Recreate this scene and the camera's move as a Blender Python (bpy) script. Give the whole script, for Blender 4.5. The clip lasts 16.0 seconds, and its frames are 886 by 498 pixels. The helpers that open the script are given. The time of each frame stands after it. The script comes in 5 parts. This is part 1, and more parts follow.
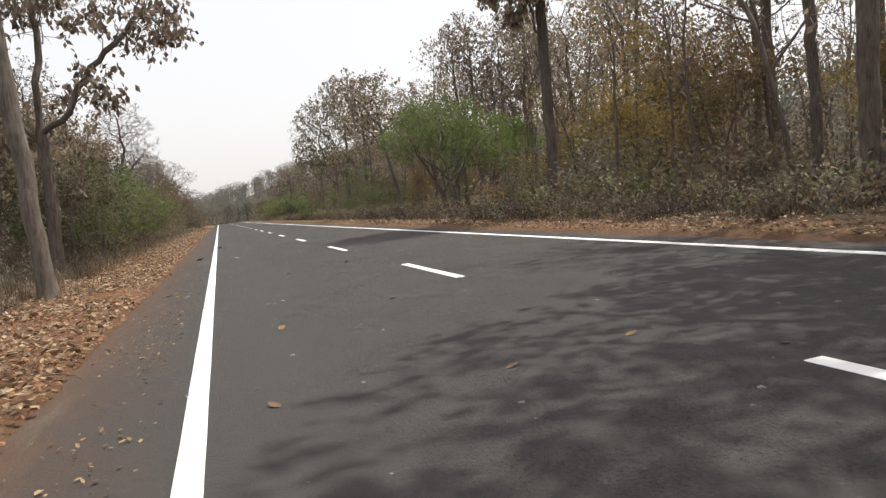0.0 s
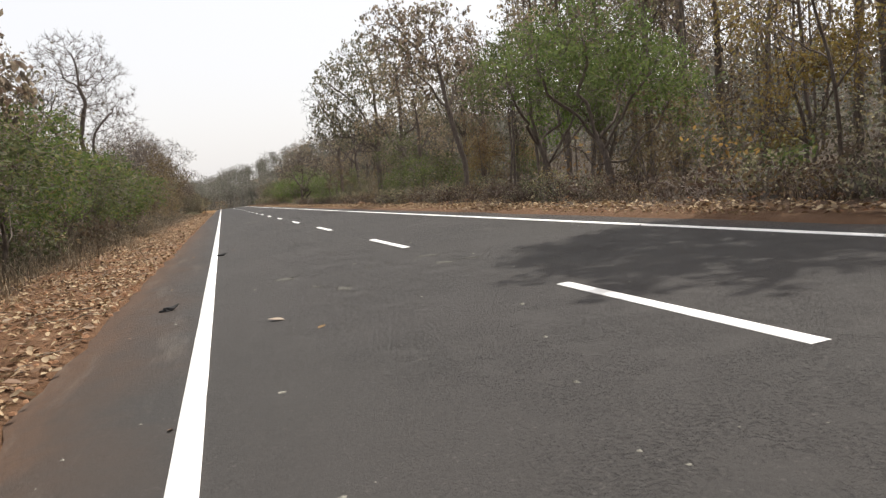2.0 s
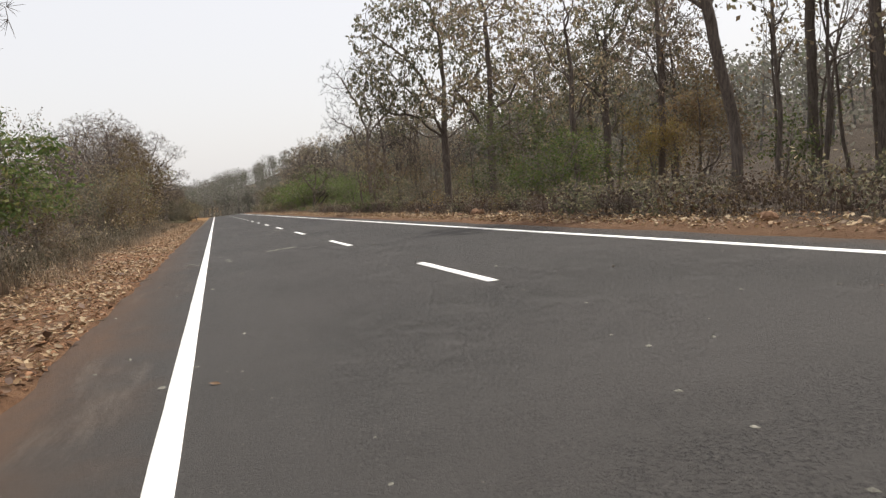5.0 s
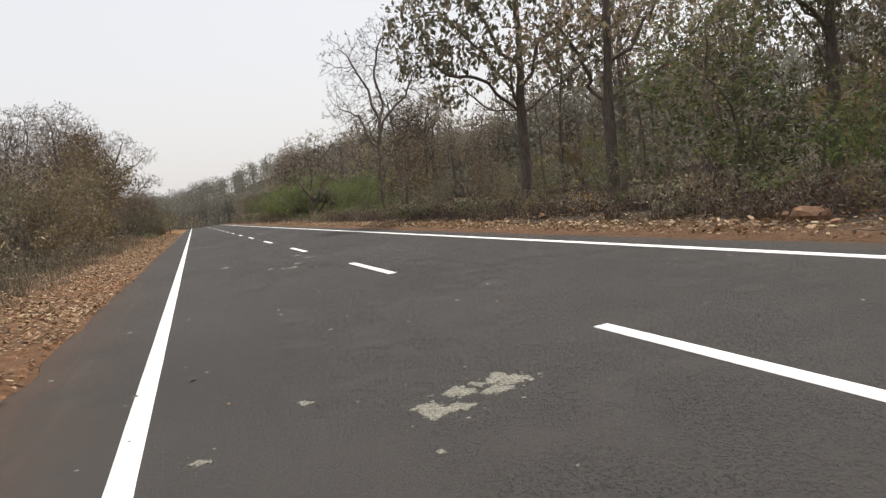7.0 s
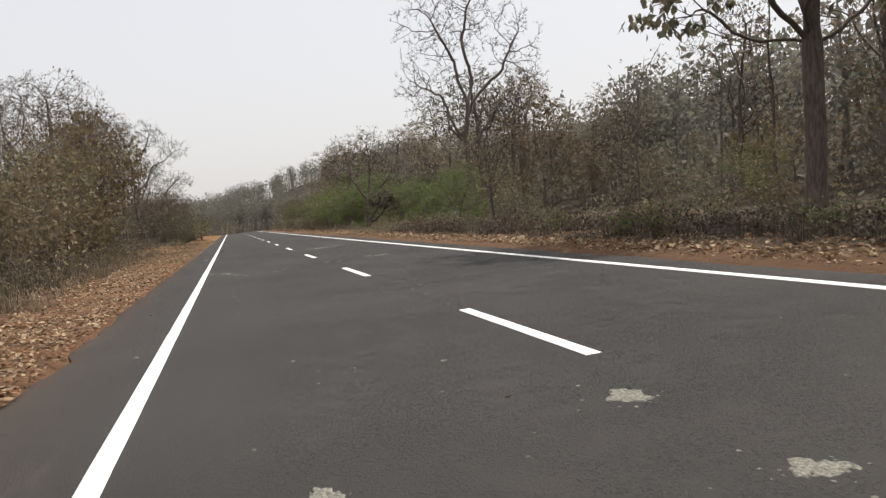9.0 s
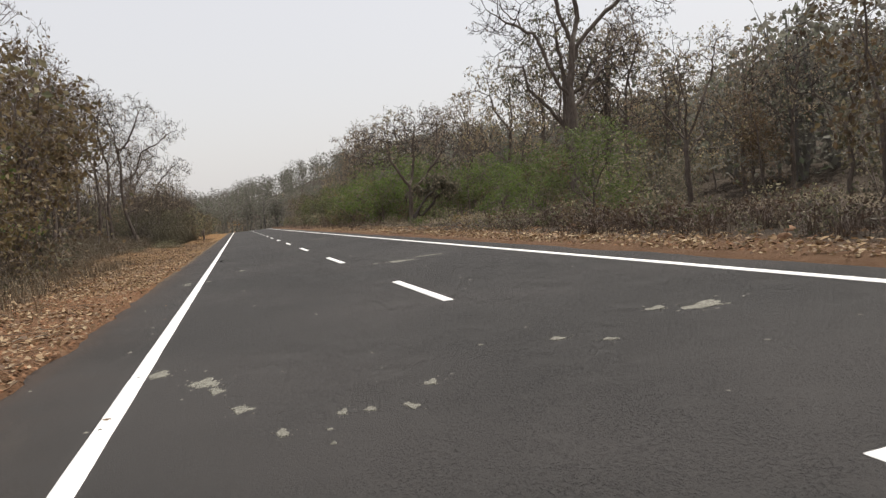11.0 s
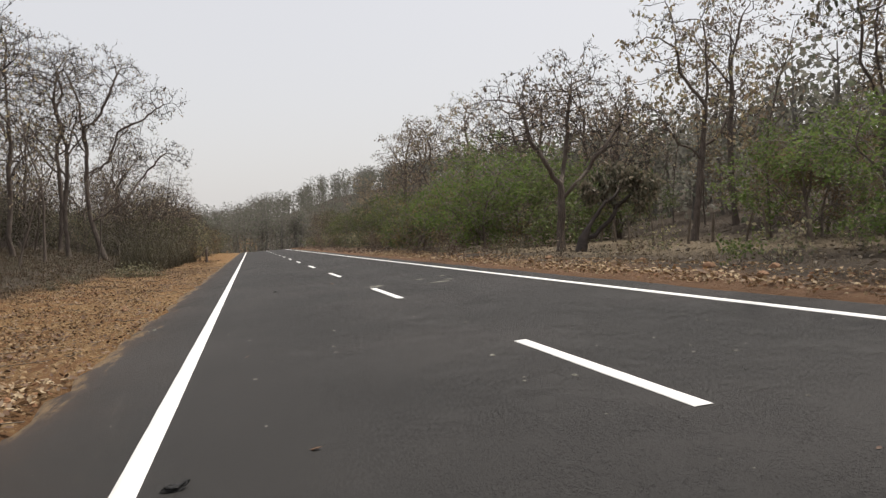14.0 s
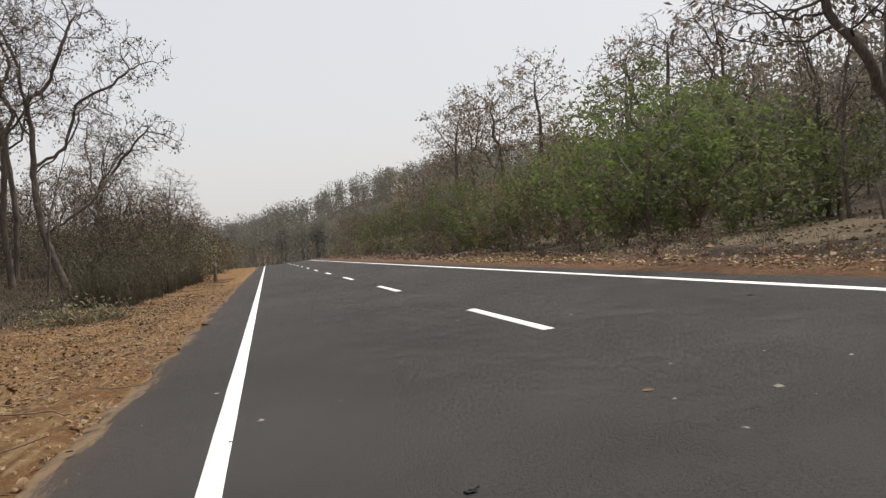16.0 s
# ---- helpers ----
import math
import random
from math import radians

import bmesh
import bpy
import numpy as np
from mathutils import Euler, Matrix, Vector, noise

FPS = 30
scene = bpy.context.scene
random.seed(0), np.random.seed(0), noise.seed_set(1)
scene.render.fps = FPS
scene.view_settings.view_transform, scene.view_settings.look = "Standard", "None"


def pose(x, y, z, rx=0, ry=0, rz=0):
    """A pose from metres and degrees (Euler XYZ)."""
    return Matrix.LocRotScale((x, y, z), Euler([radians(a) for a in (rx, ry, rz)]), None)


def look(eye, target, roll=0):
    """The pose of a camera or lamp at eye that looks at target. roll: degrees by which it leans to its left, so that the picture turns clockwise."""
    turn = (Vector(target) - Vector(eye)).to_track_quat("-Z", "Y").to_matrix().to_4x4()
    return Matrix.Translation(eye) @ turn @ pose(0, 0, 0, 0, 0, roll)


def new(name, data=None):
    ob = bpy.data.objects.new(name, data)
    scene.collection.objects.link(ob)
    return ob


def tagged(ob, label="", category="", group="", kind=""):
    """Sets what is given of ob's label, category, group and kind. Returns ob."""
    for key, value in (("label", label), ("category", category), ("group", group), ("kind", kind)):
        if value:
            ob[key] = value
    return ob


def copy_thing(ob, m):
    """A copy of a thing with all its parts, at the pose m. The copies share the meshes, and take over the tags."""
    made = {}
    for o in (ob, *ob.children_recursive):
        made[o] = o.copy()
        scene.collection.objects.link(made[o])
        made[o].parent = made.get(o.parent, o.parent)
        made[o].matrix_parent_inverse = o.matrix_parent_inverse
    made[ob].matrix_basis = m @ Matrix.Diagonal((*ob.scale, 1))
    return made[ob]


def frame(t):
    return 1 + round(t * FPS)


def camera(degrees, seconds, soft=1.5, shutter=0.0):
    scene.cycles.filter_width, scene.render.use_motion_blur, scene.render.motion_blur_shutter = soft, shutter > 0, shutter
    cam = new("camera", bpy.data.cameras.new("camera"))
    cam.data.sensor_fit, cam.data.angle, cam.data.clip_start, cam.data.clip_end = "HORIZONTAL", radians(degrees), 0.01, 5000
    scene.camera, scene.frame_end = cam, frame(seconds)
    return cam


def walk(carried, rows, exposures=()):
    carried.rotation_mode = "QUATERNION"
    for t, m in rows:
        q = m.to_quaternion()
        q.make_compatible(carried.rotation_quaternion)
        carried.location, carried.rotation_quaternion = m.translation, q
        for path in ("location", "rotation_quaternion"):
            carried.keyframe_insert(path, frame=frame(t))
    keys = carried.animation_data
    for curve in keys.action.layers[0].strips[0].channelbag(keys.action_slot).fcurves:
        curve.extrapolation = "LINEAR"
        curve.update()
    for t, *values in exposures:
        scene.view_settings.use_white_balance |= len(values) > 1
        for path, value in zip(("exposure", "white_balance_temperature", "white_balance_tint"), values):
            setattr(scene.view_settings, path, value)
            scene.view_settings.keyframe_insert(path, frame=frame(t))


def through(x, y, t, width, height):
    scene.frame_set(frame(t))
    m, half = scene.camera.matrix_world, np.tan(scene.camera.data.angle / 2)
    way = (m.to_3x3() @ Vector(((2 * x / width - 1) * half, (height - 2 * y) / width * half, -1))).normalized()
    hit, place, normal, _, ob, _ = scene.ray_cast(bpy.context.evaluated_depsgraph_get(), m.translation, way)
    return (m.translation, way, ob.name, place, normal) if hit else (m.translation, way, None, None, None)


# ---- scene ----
# a motorbike's view along the left edge of a straight forest road; y runs ahead, the left edge line is x = 0
cam = camera(64.4, 16.0, soft=1.35, shutter=0.04)

PATH = [
    (0, (0.241, -0.025, 1.179), (0.839, 1.879, 1.052), -4.34),
    (0.5, (0.231, 3.712, 1.158), (0.853, 5.611, 1.077), -2.78),
    (1, (0.251, 7.478, 1.183), (0.839, 9.387, 1.079), -3.80),
    (1.5, (0.273, 11.253, 1.170), (0.856, 13.160, 1.014), -4.36),
    (2, (0.272, 15.000, 1.159), (0.858, 16.904, 0.988), -4.41),
    (2.5, (0.299, 18.744, 1.139), (0.890, 20.646, 0.960), -3.81),
    (3, (0.306, 22.504, 1.176), (0.914, 24.402, 1.009), -3.45),
    (3.5, (0.328, 26.272, 1.182), (0.928, 28.172, 1.008), -3.58),
    (4, (0.320, 30.033, 1.156), (0.940, 31.929, 1.012), -3.05),
    (6.5, (0.380, 48.657, 1.172), (0.982, 50.558, 1.022), -5.21),
    (7, (0.444, 52.390, 1.203), (1.104, 54.274, 1.073), -4.69),
    (7.5, (0.493, 56.097, 1.197), (1.129, 57.991, 1.102), -3.53),
    (8, (0.580, 59.837, 1.235), (1.215, 61.732, 1.154), -2.87),
    (8.5, (0.683, 63.615, 1.272), (1.275, 65.523, 1.184), -3.15),
    (11, (0.912, 81.841, 1.235), (1.465, 83.760, 1.133), -3.69),
    (11.5, (0.850, 85.582, 1.238), (1.379, 87.509, 1.159), -3.07),
    (12, (0.830, 89.361, 1.235), (1.381, 91.282, 1.160), -3.49),
    (12.5, (0.784, 93.149, 1.227), (1.331, 95.069, 1.113), -2.54),
    (13, (0.781, 96.853, 1.226), (1.335, 98.773, 1.143), -3.46),
    (13.5, (0.716, 100.531, 1.219), (1.290, 102.447, 1.209), -3.34),
    (14, (0.647, 104.266, 1.229), (1.175, 106.194, 1.203), -1.57),
    (14.5, (0.548, 107.966, 1.209), (1.027, 109.908, 1.179), -2.06),
    (15, (0.472, 111.599, 1.196), (0.958, 113.538, 1.147), -3.02),
    (15.5, (0.424, 115.221, 1.205), (0.915, 117.159, 1.136), -4.17),
    (16, (0.389, 118.835, 1.195), (0.875, 120.775, 1.180), -4.64),
]
EXPOSURES = [(0, 0.25), (1.5, 0.18), (2.5, 0.34), (3.5, 0.29), (4, 0.22), (6.5, 0.08), (8.5, 0.02), (11, -0.08), (13.5, -0.14), (16, -0.12)]
walk(cam, [(t, look(e, g, r)) for t, e, g, r in PATH], EXPOSURES)

# ---------------------------------------------------------------- light
SUN_TO = Vector((0.38, 0.08, 0.92)).normalized()
world = bpy.data.worlds.new("hazy_sky")
scene.world = world
world.use_nodes = True
wn, wl = world.node_tree.nodes, world.node_tree.links
wn.clear()
sky = wn.new("ShaderNodeTexSky")
sky.sky_type, sky.sun_disc = "NISHITA", False
sky.sun_elevation = math.asin(SUN_TO.z)
sky.sun_rotation = math.atan2(SUN_TO.x, SUN_TO.y)
sky.dust_density, sky.air_density, sky.ozone_density = 6.0, 1.2, 1.0
clear, veil, both = wn.new("ShaderNodeBackground"), wn.new("ShaderNodeBackground"), wn.new("ShaderNodeAddShader")
wl.new(sky.outputs[0], clear.inputs[0])
clear.inputs[1].default_value = 0.05
veil.inputs[0].default_value, veil.inputs[1].default_value = (0.815, 0.79, 0.785, 1), 0.85
wl.new(clear.outputs[0], both.inputs[0])
wl.new(veil.outputs[0], both.inputs[1])
wl.new(both.outputs[0], wn.new("ShaderNodeOutputWorld").inputs[0])

sun = new("sun", bpy.data.lights.new("sun", "SUN"))
sun.data.energy, sun.data.angle, sun.data.color = 4.0, radians(0.6), (1.0, 0.95, 0.87)
sun.matrix_world = look(SUN_TO * 60, (0, 0, 0))


# ---------------------------------------------------------------- materials
class Nodes:
    """A material's node tree with short calls."""

    def __init__(self, name):
        self.mat = bpy.data.materials.new(name)
        self.mat.use_nodes = True
        self.t = self.mat.node_tree
        self.t.nodes.clear()
        self.out = self.t.nodes.new("ShaderNodeOutputMaterial")
        self.co = self.t.nodes.new("ShaderNodeTexCoord").outputs["Object"]

    def add(self, kind, values=(), **attrs):
        n = self.t.nodes.new(kind)
        for k, v in attrs.items():
            setattr(n, k, v)
        for k, v in dict(values).items():
            if isinstance(v, bpy.types.NodeSocket):
                self.t.links.new(v, n.inputs[k])
            else:
                n.inputs[k].default_value = v
        return n

    def noise(self, scale, detail=4.0, rough=0.55, co=None):
        return self.add("ShaderNodeTexNoise", {"Vector": co or self.co, "Scale": scale, "Detail": detail, "Roughness": rough}).outputs["Fac"]

    def ramp(self, fac, *stops):
        n = self.add("ShaderNodeValToRGB", {"Fac": fac})
        e = n.color_ramp.elements
        for k, (at, c) in enumerate(stops):
            s = e[k] if k < 2 else e.new(at)
            s.position, s.color = at, (*c, 1) if len(c) == 3 else c
        return n.outputs["Color"]

    def grey(self, fac, a, b, lo=0.0, hi=1.0):
        return self.add("ShaderNodeMapRange", {"Value": fac, "From Min": a, "From Max": b, "To Min": lo, "To Max": hi}).outputs[0]

    def math(self, op, a, b=0.0):
        return self.add("ShaderNodeMath", {0: a, 1: b}, operation=op).outputs[0]

    def mix(self, fac, a, b, blend="MIX"):
        n = self.add("ShaderNodeMix", {"Factor": fac}, data_type="RGBA", blend_type=blend)
        for k, v in ((6, a), (7, b)):
            if isinstance(v, bpy.types.NodeSocket):
                self.t.links.new(v, n.inputs[k])
            else:
                n.inputs[k].default_value = (*v, 1)
        return n.outputs[2]

    def bump(self, height, strength, distance=0.02, normal=None):
        v = {"Height": height, "Strength": strength, "Distance": distance}
        if normal:
            v["Normal"] = normal
        return self.add("ShaderNodeBump", v).outputs[0]

    def done(self, colour, rough=0.9, normal=None, spec=0.3):
        v = {"Base Color": colour if isinstance(colour, bpy.types.NodeSocket) else (*colour, 1), "Roughness": rough, "Specular IOR Level": spec}
        if normal:
            v["Normal"] = normal
        b = self.add("ShaderNodeBsdfPrincipled", v)
        self.t.links.new(b.outputs[0], self.out.inputs[0])
        return self.mat

    def leafy(self, colour, through=0.35, rough=0.6):
        a = self.add("ShaderNodeBsdfPrincipled", {"Base Color": colour, "Roughness": rough, "Specular IOR Level": 0.25})
        b = self.add("ShaderNodeBsdfTranslucent", {"Color": colour})
        m = self.add("ShaderNodeMixShader", {0: through, 1: a.outputs[0], 2: b.outputs[0]})
        self.t.links.new(m.outputs[0], self.out.inputs[0])
        return self.mat


def leaf_material(name, *colours, through=0.35):
    n = Nodes(name)
    isle = n.add("ShaderNodeNewGeometry").outputs["Random Per Island"]
    who = n.add("ShaderNodeObjectInfo").outputs["Random"]
    c = n.ramp(isle, *[(k / max(1, len(colours) - 1), c) for k, c in enumerate(colours)])
    hsv = n.add("ShaderNodeHueSaturation", {"Hue": n.grey(who, 0, 1, 0.485, 0.515), "Saturation": n.grey(who, 0, 1, 0.8, 1.1), "Value": n.grey(who, 0, 1, 0.75, 1.25), "Color": c})
    veins = n.noise(30.0, 2.0)
    return n.leafy(n.mix(n.grey(veins, 0.3, 0.8, 0.0, 0.35), hsv.outputs[0], (0.10, 0.07, 0.05)), through)


def bark_material(name, dark, light, pale):
    n = Nodes(name)
    long = n.add("ShaderNodeMapping", {"Vector": n.co, "Scale": (9.0, 9.0, 1.3)}).outputs[0]
    furrow = n.noise(2.2, 6.0, 0.65, long)
    blotch = n.noise(1.1, 3.0)
    who = n.add("ShaderNodeObjectInfo").outputs["Random"]
    c = n.ramp(furrow, (0.32, dark), (0.62, light))
    c = n.mix(n.grey(blotch, 0.55, 0.75, 0.0, 0.7), c, pale)
    c = n.mix(n.grey(who, 0, 1, 0.0, 0.4), c, dark)
    return n.done(c, 0.95, n.bump(furrow, 0.9, 0.03), 0.15)


def asphalt_material():
    n = Nodes("asphalt")
    x = n.add("ShaderNodeSeparateXYZ", {0: n.co}).outputs[0]
    grit = n.add("ShaderNodeTexVoronoi", {"Vector": n.co, "Scale": 75.0}).outputs["Color"]
    grit = n.add("ShaderNodeSeparateColor", {0: grit}).outputs[0]
    fine = n.noise(220.0, 3.0, 0.7)
    broad = n.noise(0.35, 5.0, 0.6)
    along = n.noise(1.0, 4.0, 0.6, n.add("ShaderNodeMapping", {"Vector": n.co, "Scale": (1.6, 0.12, 1.0)}).outputs[0])
    c = n.ramp(broad, (0.3, (0.044, 0.042, 0.038)), (0.55, (0.057, 0.054, 0.049)), (0.75, (0.066, 0.060, 0.053)))
    c = n.mix(n.grey(along, 0.35, 0.7, 0.0, 0.45), c, (0.078, 0.071, 0.062))
    c = n.mix(n.grey(grit, 0.0, 1.0, 0.0, 0.80), c, (0.028, 0.026, 0.025))
    c = n.mix(n.math("GREATER_THAN", grit, 0.985), c, (0.11, 0.10, 0.09))
    c = n.mix(n.grey(fine, 0.4, 0.75, 0.0, 0.40), c, (0.125, 0.112, 0.102))
    pits = n.noise(48.0, 3.0, 0.6)
    worn = n.math("MULTIPLY", n.grey(n.noise(2.4, 6.0, 0.75), 0.39, 0.52), n.math("MULTIPLY", n.grey(n.noise(0.3, 3.0), 0.40, 0.58, 0.35, 1.0), n.grey(x, 0.6, 1.6, 0.2, 1.0)))
    pit = n.math("MULTIPLY", n.grey(pits, 0.53, 0.60), worn)
    c = n.mix(n.math("MULTIPLY", pit, 0.85), c, (0.016, 0.0155, 0.015))
    # base colour darkens along y, following the road's falling brightness
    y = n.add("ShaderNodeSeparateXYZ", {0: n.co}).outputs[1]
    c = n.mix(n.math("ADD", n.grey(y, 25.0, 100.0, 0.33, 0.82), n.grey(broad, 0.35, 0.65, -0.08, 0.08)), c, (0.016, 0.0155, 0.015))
    tint = n.noise(0.28, 3.0)
    c = n.mix(n.grey(tint, 0.40, 0.62, 0.15, 0.50), c, (0.056, 0.0505, 0.0475))
    # red-brown dust blown over the strip outside the edge lines
    wob = n.math("MULTIPLY", n.math("SUBTRACT", n.noise(0.8, 5.0, 0.65), 0.5), 1.5)
    left = n.grey(n.math("ADD", x, wob), -0.05, -0.95, 0.0, 1.0)
    right = n.grey(n.math("ADD", x, wob), 6.85, 7.5, 0.0, 1.0)
    dust = n.math("MAXIMUM", left, right)
    dust = n.math("MULTIPLY", dust, n.grey(n.noise(2.5, 5.0, 0.7), 0.25, 0.7, 0.4, 1.0))
    dust = n.math("MULTIPLY", dust, n.grey(y, 45.0, 80.0, 1.0, 0.2))
    c = n.mix(dust, c, (0.072, 0.046, 0.031))
    drift = n.math("MULTIPLY", n.grey(n.math("ADD", x, n.math("MULTIPLY", n.math("SUBTRACT", n.noise(1.6, 7.0, 0.75, n.add("ShaderNodeMapping", {"Vector": n.co, "Scale": (2.0, 0.45, 1.0)}).outputs[0]), 0.5), 1.3)), -0.95, -1.08), n.grey(y, 96.0, 112.0))
    c = n.mix(n.math("MULTIPLY", drift, n.grey(n.noise(6.0, 5.0, 0.7), 0.3, 0.6, 0.35, 1.0)), c, (0.21, 0.145, 0.080))
    rim = n.math("ADD", x, n.math("MULTIPLY", n.math("SUBTRACT", n.noise(1.3, 7.0, 0.75, n.add("ShaderNodeMapping", {"Vector": n.co, "Scale": (1.6, 0.5, 1.0)}).outputs[0]), 0.5), 1.4))
    rim = n.math("MULTIPLY", n.grey(rim, -0.72, -1.1), n.grey(y, 60.0, 40.0, 0.2, 0.55))
    c = n.mix(n.math("MULTIPLY", rim, n.grey(n.noise(9.0, 5.0, 0.7), 0.3, 0.6, 0.3, 1.0)), c, (0.125, 0.070, 0.041))
    swept = n.noise(0.9, 6.0, 0.72, n.add("ShaderNodeMapping", {"Vector": n.co, "Scale": (2.4, 0.35, 1.0)}).outputs[0])
    pale = n.math("MULTIPLY", n.grey(swept, 0.55, 0.72, 0.0, 0.36), n.math("MULTIPLY", n.grey(x, 0.1, -0.25), n.grey(y, 35.0, 60.0, 1.0, 0.3)))
    c = n.mix(pale, c, (0.19, 0.165, 0.135))
    h = n.math("SUBTRACT", n.math("ADD", grit, n.math("MULTIPLY", fine, 0.6)), n.math("MULTIPLY", pit, 1.2))
    return n.done(c, 0.82, n.bump(h, 0.9, 0.008), 0.32)


def paint_material():
    n = Nodes("road_paint")
    wear = n.noise(28.0, 6.0, 0.75)
    c = n.ramp(wear, (0.25, (0.45, 0.44, 0.42)), (0.40, (0.80, 0.79, 0.765)))
    grime = n.noise(1.3, 4.0)
    c = n.mix(n.grey(grime, 0.5, 0.8, 0.0, 0.25), c, (0.55, 0.52, 0.47))
    return n.done(c, 0.7, n.bump(n.noise(160.0, 3.0), 0.3, 0.003), 0.3)


def ground_material():
    n = Nodes("forest_floor")
    x = n.add("ShaderNodeSeparateXYZ", {0: n.co}).outputs[0]
    fine, mid, broad = n.noise(14.0, 8.0, 0.75), n.noise(2.2, 6.0, 0.7), n.noise(0.12, 4.0)
    litter = n.ramp(fine, (0.25, (0.026, 0.021, 0.017)), (0.5, (0.058, 0.046, 0.036)), (0.62, (0.092, 0.075, 0.058)), (0.8, (0.17, 0.143, 0.113)))
    soil = n.ramp(mid, (0.3, (0.145, 0.078, 0.044)), (0.6, (0.225, 0.130, 0.076)), (0.8, (0.31, 0.215, 0.14)))
    soil = n.mix(n.grey(fine, 0.38, 0.66, 0.0, 0.65), soil, (0.095, 0.054, 0.034))
    wob = n.math("MULTIPLY", n.math("SUBTRACT", n.noise(0.5, 5.0, 0.65), 0.5), 2.6)
    xs = n.math("ADD", x, wob)
    bare = n.math("MINIMUM", n.grey(xs, -4.6, -2.6), n.grey(xs, 9.3, 8.1))
    y = n.add("ShaderNodeSeparateXYZ", {0: n.co}).outputs[1]
    sand = n.ramp(mid, (0.3, (0.125, 0.068, 0.030)), (0.6, (0.255, 0.155, 0.070)), (0.8, (0.40, 0.275, 0.140)))
    sand = n.mix(n.grey(fine, 0.4, 0.65, 0.0, 0.55), sand, (0.095, 0.055, 0.030))
    grain = n.noise(45.0, 5.0, 0.75)
    sand = n.mix(n.grey(grain, 0.52, 0.66, 0.0, 0.7), sand, (0.42, 0.31, 0.17))
    red = n.ramp(n.noise(0.9, 6.0, 0.7), (0.44, (0, 0, 0)), (0.58, (1, 1, 1)))
    sand = n.mix(n.math("MULTIPLY", red, 0.62), sand, (0.135, 0.062, 0.030))
    streak = n.noise(1.0, 5.0, 0.7, n.add("ShaderNodeMapping", {"Vector": n.co, "Scale": (7.0, 0.8, 1.0)}).outputs[0])
    sand = n.mix(n.math("MULTIPLY", n.grey(streak, 0.52, 0.66, 0.0, 0.8), n.grey(xs, -4.0, -1.6)), sand, (0.33, 0.235, 0.125))
    soil = n.mix(n.math("MULTIPLY", n.grey(n.math("ADD", y, n.math("MULTIPLY", wob, 8.0)), 95.0, 118.0), n.grey(x, 4.0, 2.0)), soil, sand)
    soil = n.mix(n.grey(x, 6.0, 7.0, 0.0, 0.45), soil, n.ramp(fine, (0.3, (0.075, 0.048, 0.032)), (0.7, (0.19, 0.125, 0.080))))
    bare = n.math("MULTIPLY", bare, n.grey(y, 235.0, 250.0, 1.0, 0.0))
    bare = n.math("MAXIMUM", bare, n.math("MULTIPLY", n.math("MINIMUM", n.grey(xs, -5.8, -4.8), n.grey(y, 108.0, 116.0)), n.grey(x, 4.0, 2.0)))
    c = n.mix(bare, litter, soil)
    dry = n.math("MULTIPLY", n.grey(broad, 0.42, 0.58, 0.15, 0.8), n.math("MULTIPLY", n.grey(xs, 12.0, 15.0), n.grey(xs, 25.0, 20.0)))
    open_ground = n.math("MULTIPLY", n.math("MULTIPLY", n.grey(y, 119.0, 125.0), n.grey(y, 146.0, 138.0)), n.math("MULTIPLY", n.grey(xs, 10.0, 12.0), n.grey(xs, 23.0, 19.0)))
    dry = n.math("MAXIMUM", dry, n.math("MULTIPLY", open_ground, 0.9))
    c = n.mix(dry, c, n.mix(n.grey(fine, 0.35, 0.65), (0.080, 0.064, 0.044), (0.235, 0.185, 0.125)))
    h = n.math("ADD", fine, n.math("MULTIPLY", mid, 1.4))
    return n.done(c, 0.95, n.bump(h, 1.0, 0.06), 0.1)


def plain_material(name, a, b, scale=12.0, rough=0.9, bump=0.5):
    n = Nodes(name)
    f = n.noise(scale, 6.0, 0.65)
    who = n.add("ShaderNodeObjectInfo").outputs["Random"]
    c = n.mix(n.grey(who, 0, 1, 0.0, 0.35), n.ramp(f, (0.3, a), (0.7, b)), a)
    return n.done(c, rough, n.bump(f, bump, 0.01), 0.2)


def spill_material(name, worn_off):
    n = Nodes(name)
    worn = n.noise(16.0, 6.0, 0.75)
    c = n.ramp(worn, (0.34 + worn_off, (0.058, 0.055, 0.049)), (0.48 + worn_off, (0.16, 0.155, 0.13)), (0.66 + worn_off, (0.33, 0.32, 0.27)))
    return n.done(c, 0.9, n.bump(worn, 0.6, 0.01), 0.2)


ASPHALT, PAINT, GROUND = asphalt_material(), paint_material(), ground_material()
BARK = bark_material("grey_brown_bark", (0.075, 0.060, 0.052), (0.192, 0.158, 0.132), (0.293, 0.257, 0.220))
PALE_BARK = bark_material("pale_bark", (0.085, 0.070, 0.058), (0.215, 0.182, 0.152), (0.38, 0.345, 0.295))
TWIG = plain_material("dry_twig", (0.124, 0.102, 0.090), (0.262, 0.220, 0.197), 6.0)
# dry twig darkened in colour, as silhouettes against the bright sky look
BACKLIT_TWIG = plain_material("dark_twig", (0.042, 0.035, 0.032), (0.089, 0.074, 0.067), 6.0)
TEAK = leaf_material("dry_teak_leaf", (0.113, 0.098, 0.071), (0.213, 0.176, 0.118), (0.292, 0.204, 0.142), (0.467, 0.376, 0.253), (0.200, 0.200, 0.105), through=0.45)
DARKLEAF = leaf_material("dark_olive_leaf", (0.085, 0.096, 0.062), (0.154, 0.161, 0.096), (0.237, 0.206, 0.131), (0.396, 0.344, 0.224), through=0.45)
